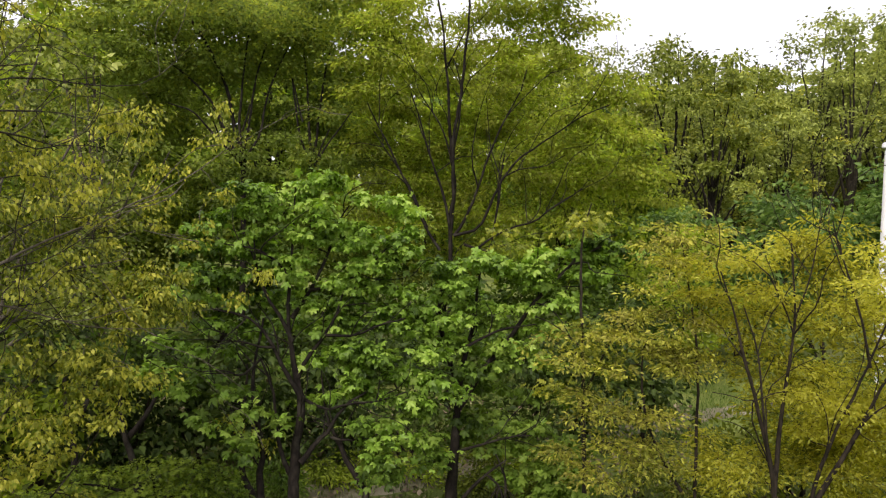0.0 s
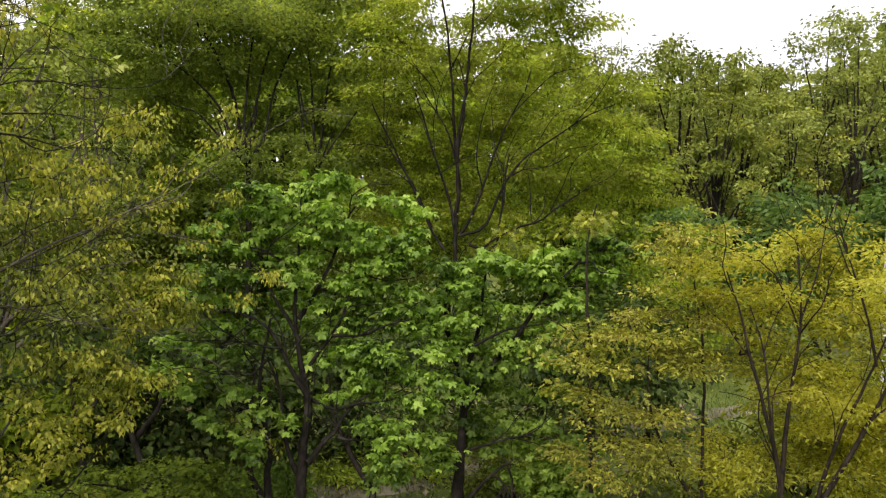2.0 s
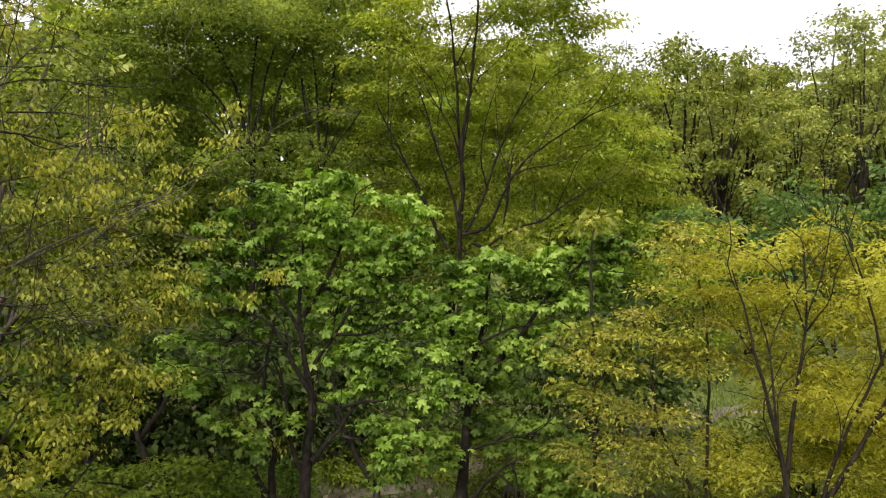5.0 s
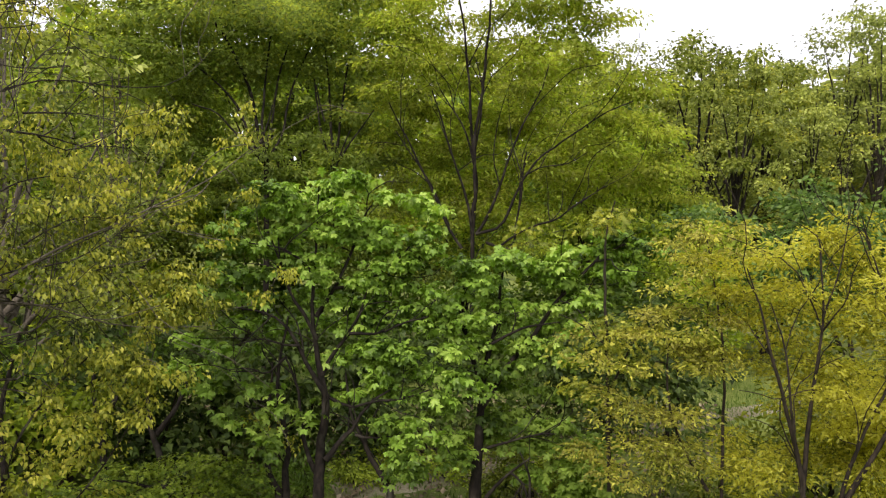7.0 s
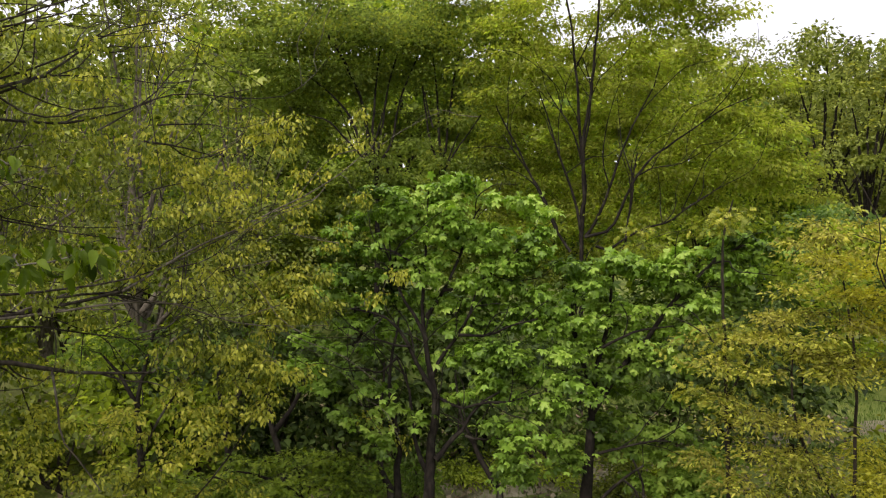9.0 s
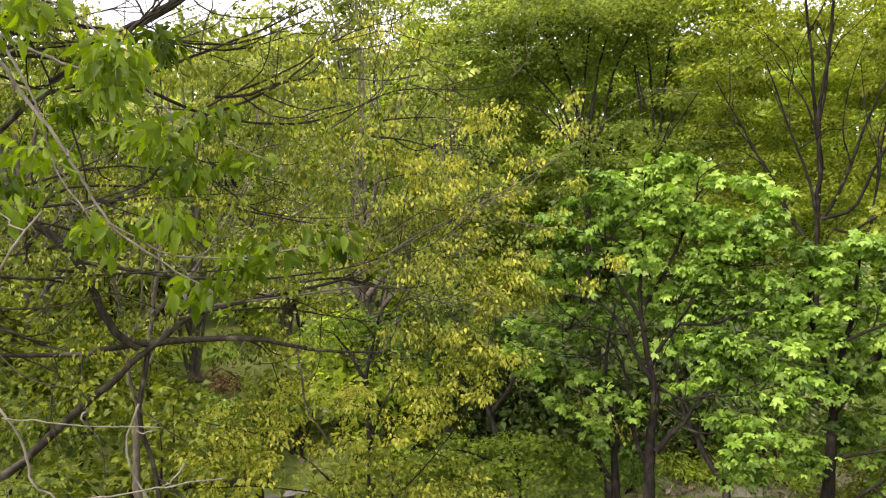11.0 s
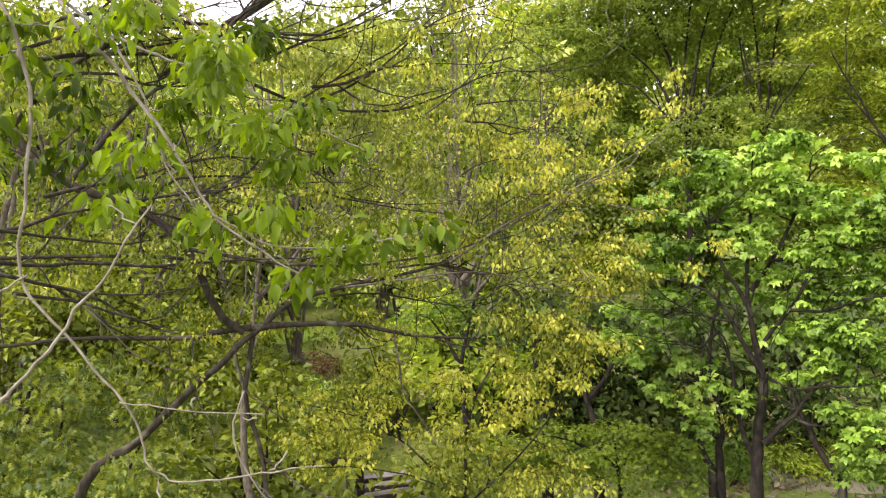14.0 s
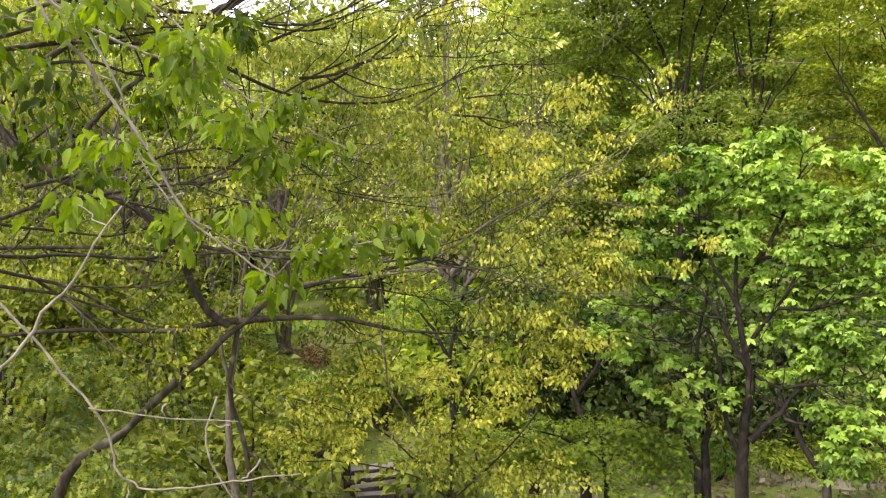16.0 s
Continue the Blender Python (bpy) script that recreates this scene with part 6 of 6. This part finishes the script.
set_out(wood_tree("wood_tree", "dense olive-green woodland tree behind the broad tree", 12, 8, LEAF_OLIVE, 5, 5, 0.34, (LEAF_DEEP, 0.4), foot=0.2),
        [((-12.31, 24.77, 1.99), 0.85), ((-15.30, 23.75, 2.04), 0.85), ((-10.61, 26.78, 1.83), 0.95), ((-6.72, 27.81, 1.79), 1.3), ((4.78, 28.90, 1.87), 0.9), ((0.12, 27.86, 1.89), 0.9), ((7.23, 29.92, 1.81), 0.76), ((-21.60, 15.62, 1.96), 0.85), ((-24.11, 12.79, 2.26), 0.95), ((-21.13, 19.48, 1.47), 0.78)])
set_out(wood_tree("wood_tree", "yellow-green tree in young leaf behind the crooked limbs", 9.5, 6.5, LEAF_LIME, 5, 6, 0.12, (LEAF_FAR, 0.45), BARK_TWIG, 0.2),
        [((-18.63, 10.43, 2.71), 1.05), ((-17.09, 13.81, 2.31), 0.85), ((-8.04, 12.61, 2.71), 0.85), ((-12.35, 12.17, 2.65), 0.82), ((-13.50, 9.04, 3.03), 0.82), ((-14.75, 7.03, 3.25), 0.85), ((-17.81, 6.22, 3.28), 0.95), ((-8.20, 17.25, 2.10), 0.85), ((-13.69, 17.23, 1.96), 0.88)])


def far_wood():
    """Uncountable far woodland closing the horizon all round."""
    n = 48000
    a = np.where(rng.uniform(0, 1, n) < 0.75, rng.uniform(0.6, 3.0, n), rng.uniform(0, 2 * np.pi, n))
    r = rng.uniform(62, 85, n)
    top = 17.5 + 2.0 * np.sin(a * 9) + 1.5 * np.sin(a * 31 + 1)
    at = np.stack([r * np.cos(a), r * np.sin(a), top * rng.uniform(0, 1, n)], -1)
    turn, sz = leaf_poses(at, unit(rng.normal(0, 1, (n, 3))), 0.3, 0.9, 1.35)
    tagged(new("far_wood", leaves_mesh("far_wood", WIDE, at, turn, sz, LEAF_FAR)), "distant pale green woodland all round", "woodland", kind="stuff")


far_wood()

# ---------- path, steps, grass ----------
strip("path", [(-2.10, 11.67), (-0.49, 12.38), (2.10, 14.34), (5.82, 16.79), (10.33, 18.93)], 0.9, SOIL, 0.03, "worn beige soil path through the grass", "path")


strip("lawn", [(-16.72, 14.10), (-15.11, 14.73), (-14.24, 15.66)], 2.6, LAWN, 0.04, "short fresh green lawn beyond the steps", "lawn")


def low_fence(places, height):
    """A low fence of rough brown posts with one round rail, beside the steps."""
    feet = [np.array(on_ground(p)) for p in places]
    ob = thing("low_fence", tuple(feet[0]), "low rustic fence of dark brown rounded timber", "fence")
    for p in feet:
        q = stem_path([p - feet[0] + (0, 0, -0.2), p - feet[0] + (0.01, 0, height * 0.5), p - feet[0] + (0, 0, height + 0.04)], 8, 0.006)
        v, f = tube(q, 0.062 * (1 + rng.normal(0, 0.05, 8)), 8)
        piece("post", mesh_of("post", v, f, BARK_BROWN), ob)
    for p, q in zip(feet, feet[1:]):
        c = stem_path([p - feet[0] + (0, 0, height), (p + q) / 2 - feet[0] + (0, 0, height - 0.01), q - feet[0] + (0, 0, height)], 12, 0.008)
        v, f = tube(c, 0.055 * (1 + rng.normal(0, 0.06, 12)), 8)
        piece("rail", mesh_of("rail", v, f, BARK_BROWN), ob)


low_fence([(-8.75, 7.30), (-8.15, 7.68), (-7.28, 8.28)], 0.55)

def build_steps():
    """Garden steps: pale stone treads behind dark timber risers, climbing the low bank."""
    st = thing("steps", on_ground((-6.40, 8.20)), "pale stone garden steps with dark timber risers on a bank", "steps", kind="structure")
    base = np.array(st.location)
    for k in range(5):
        x, y = -6.34 - 0.215 * k, 8.12 + 0.155 * k
        z = 0.035 + 0.03 * k
        yaw = 44 + rng.normal(0, 2)
        bm = bmesh.new()
        bmesh.ops.create_cube(bm, size=1)
        bmesh.ops.scale(bm, vec=(0.74 + 0.06 * (k % 3), 0.27, 0.08), verts=bm.verts)
        bmesh.ops.bevel(bm, geom=bm.edges[:], offset=0.018, segments=2, affect="EDGES")
        for v in bm.verts:
            v.co += Vector(rng.normal(0, 0.006, 3))
        ob = part("tread", bm, STONE, st, "pale worn stone tread")
        ob.matrix_local = pose(x - base[0], y - base[1], z - base[2], 0, rng.normal(0, 1), yaw)
        p = stem_path([(-0.44, 0, 0), (0, 0, 0.01), (0.44, 0, 0)], 10, 0.006)
        v, f = tube(p, 0.05 * (1 + rng.normal(0, 0.05, 10)), 8)
        ob = piece("riser", mesh_of("riser", v, f, BARK_BROWN), st, "dark rounded timber riser")
        q = np.array([math.sin(radians(yaw)), -math.cos(radians(yaw))]) * 0.155
        ob.matrix_local = pose(x + q[0] - base[0], y + q[1] - base[1], z - 0.005 - base[2], 0, 0, yaw)


build_steps()


def grass_tufts():
    """Short grass over the ground that lies open, and dead leaves under the trees."""
    n = 60000
    x, y = rng.uniform(-11, 8, n), rng.uniform(10.5, 22, n)
    at = np.stack([x, y, ground_height(x, y)], -1)
    at = at[noise_mask(x, y)]
    turn, sz = leaf_poses(at, np.tile([0, 0, 1.6], (len(at), 1)), 0, 0.9, 0.09, 0.5)
    tagged(new("grass", leaves_mesh("grass", diamond_leaf(0.16, 0.02, -0.1), at, turn, sz, BLADE)), "short uneven green grass between the trees", "grass", kind="stuff")
    n = 8000
    x, y = rng.uniform(-11, 6, n), rng.uniform(9.5, 18, n)
    at = np.stack([x, y, ground_height(x, y) + 0.035], -1)
    turn, sz = leaf_poses(at, unit(rng.normal(0, 1, (n, 3)) * (1, 1, 0.1)), 0, 0.35, 0.11, 0.4)
    tagged(new("leaf_litter", leaves_mesh("leaf_litter", diamond_leaf(0.6, 0.08, 0.05), at, turn, sz, LITTER)), "dry tan and brown fallen leaves on the soil", "leaf litter", kind="stuff")


def noise_mask(x, y):
    return (np.sin(x * 1.3 + np.sin(y * 0.9)) + np.sin(y * 1.7 + x * 0.4) + rng.normal(0, 0.6, len(x))) > -0.3


grass_tufts()


# ---------- white lamp post ----------
def lamp_post(at, height):
    ob = thing("lamp_post", at, "slim white painted post with a flat cap", "post")
    bm = bmesh.new()
    bmesh.ops.create_cone(bm, cap_ends=True, segments=20, radius1=0.10, radius2=0.075, depth=height - 0.1)
    bmesh.ops.translate(bm, vec=(0, 0, (height - 0.1) / 2), verts=bm.verts)
    part("shaft", bm, WHITE, ob)
    bm = bmesh.new()
    bmesh.ops.create_cone(bm, cap_ends=True, segments=20, radius1=0.13, radius2=0.11, depth=0.1)
    bmesh.ops.bevel(bm, geom=bm.edges[:], offset=0.012, segments=2, affect="EDGES")
    bmesh.ops.translate(bm, vec=(0, 0, height - 0.05), verts=bm.verts)
    part("cap", bm, WHITE, ob)
    bm = bmesh.new()
    bmesh.ops.create_cone(bm, cap_ends=True, segments=20, radius1=0.17, radius2=0.12, depth=0.2)
    bmesh.ops.translate(bm, vec=(0, 0, 0.08), verts=bm.verts)
    part("foot", bm, WHITE, ob)


lamp_post(on_ground((7.77, 13.01, 4.47)), 5.95)

# ---------- near bough beside the viewer ----------
B0 = (-3.58, 0.93, 5.73)
tree("near_tree", "near tree with pale bare twigs and bright hanging leaves", "tree",
     side_limbs([([down((-3.88, 0.74, 4.56)), (-3.85, 0.77, 4.56), B0, (-3.51, 1.14, 6.22)], 0.09, 0.03),
      ([B0, (-3.05, 1.28, 5.70), (-2.73, 1.46, 5.39), (-2.56, 1.55, 5.12), (-2.42, 1.62, 4.87), (-2.31, 1.67, 4.67), (-2.24, 1.70, 4.50), (-2.09, 1.79, 4.36), (-1.95, 1.87, 4.25)], 0.0115, 0.0028),
      ([B0, (-2.87, 1.24, 5.35), (-2.68, 1.34, 5.05), (-2.67, 1.32, 4.69), (-2.68, 1.28, 4.33), (-2.59, 1.32, 4.12), (-2.42, 1.41, 3.89), (-2.35, 1.44, 3.68), (-2.23, 1.50, 3.61), (-2.03, 1.64, 3.63), (-1.84, 1.77, 3.65)], 0.0085, 0.0022),
      ([(-2.29, 1.49, 4.54), (-2.43, 1.38, 4.32), (-2.55, 1.28, 4.13), (-2.66, 1.20, 3.98), (-2.79, 1.10, 3.88), (-2.98, 0.93, 3.98), (-3.46, 0.81, 4.93)], 0.0032, 0.009),
      ([(-2.42, 1.41, 3.89), (-2.25, 1.51, 3.85), (-2.01, 1.67, 3.83)], 0.0026, 0.002),
      ([(-2.68, 1.28, 4.33), (-2.78, 1.21, 4.27), (-2.87, 1.14, 4.27)], 0.0039, 0.0032),
      ([(-2.24, 1.70, 4.50), (-2.09, 1.85, 4.38), (-1.88, 2.04, 4.36), (-1.66, 2.20, 4.43)], 0.0039, 0.0025),
      ([(-3.05, 1.28, 5.70), (-2.73, 1.58, 5.43), (-2.47, 1.86, 5.19), (-2.23, 1.98, 4.86)], 0.0078, 0.0025),
      ([(-2.56, 1.55, 5.12), (-2.68, 1.47, 5.17), (-2.85, 1.36, 5.20)], 0.0039, 0.0025),
      ([(-2.15, 1.70, 3.89), (-2.17, 1.67, 3.69), (-2.07, 1.72, 3.49)], 0.0039, 0.0032),
      ([B0, (-3.30, 1.58, 5.55), (-3.20, 1.99, 5.32), (-2.90, 2.29, 5.14), (-2.59, 2.47, 4.94), (-2.31, 2.64, 4.75)], 0.012, 0.003),
      ([(-3.20, 1.99, 5.32), (-3.07, 2.04, 5.02), (-2.99, 2.07, 4.71), (-2.86, 2.13, 4.50)], 0.007, 0.003)], 26, 0.10, 0.0014, aim=(0, 0, 0.1)),
     [(-2.10, 1.79, 4.51, 0.11, 0.05), (-1.99, 1.85, 4.28, 0.08, 0.05), (-1.90, 1.97, 4.35, 0.08, 0.04), (-1.68, 2.18, 4.42, 0.07, 0.04), (-2.42, 1.55, 4.77, 0.09, 0.05),
      (-2.70, 1.39, 5.07, 0.12, 0.06), (-2.55, 1.56, 5.18, 0.09, 0.06), (-2.33, 1.81, 5.08, 0.10, 0.06), (-2.20, 1.94, 4.83, 0.09, 0.08), (-2.85, 1.37, 5.24, 0.10, 0.05),
      (-2.77, 1.33, 4.85, 0.10, 0.07), (-2.49, 1.49, 4.58, 0.08, 0.04), (-2.30, 1.66, 4.47, 0.06, 0.04), (-2.36, 1.73, 5.06, 0.10, 0.08), (-2.98, 1.26, 5.07, 0.12, 0.12), (-1.82, 2.09, 4.40, 0.05, 0.03),
      (-2.92, 2.14, 5.03, 0.15, 0.08), (-2.79, 2.34, 4.88, 0.16, 0.09), (-2.59, 2.45, 4.71, 0.13, 0.09), (-2.51, 2.53, 4.97, 0.13, 0.06), (-2.38, 2.60, 4.78, 0.12, 0.06),
      (-3.09, 2.00, 4.67, 0.11, 0.08), (-2.77, 2.39, 5.32, 0.13, 0.08), (-3.13, 1.76, 5.02, 0.12, 0.07), (-3.11, 1.75, 4.74, 0.11, 0.06),
      (-2.33, 1.54, 5.20, 0.11, 0.03), (-2.25, 1.69, 5.08, 0.11, 0.05), (-2.21, 1.75, 4.99, 0.08, 0.04)],
     215, HANGING, LEAF_NEAR, BARK_TAN, 12, 0.045, 0.061, spray=3, droop=1.2, flat=0.6, single=300, thick=0.006, away=(0.7, 0.7), tilt=0.8, step=0.05)
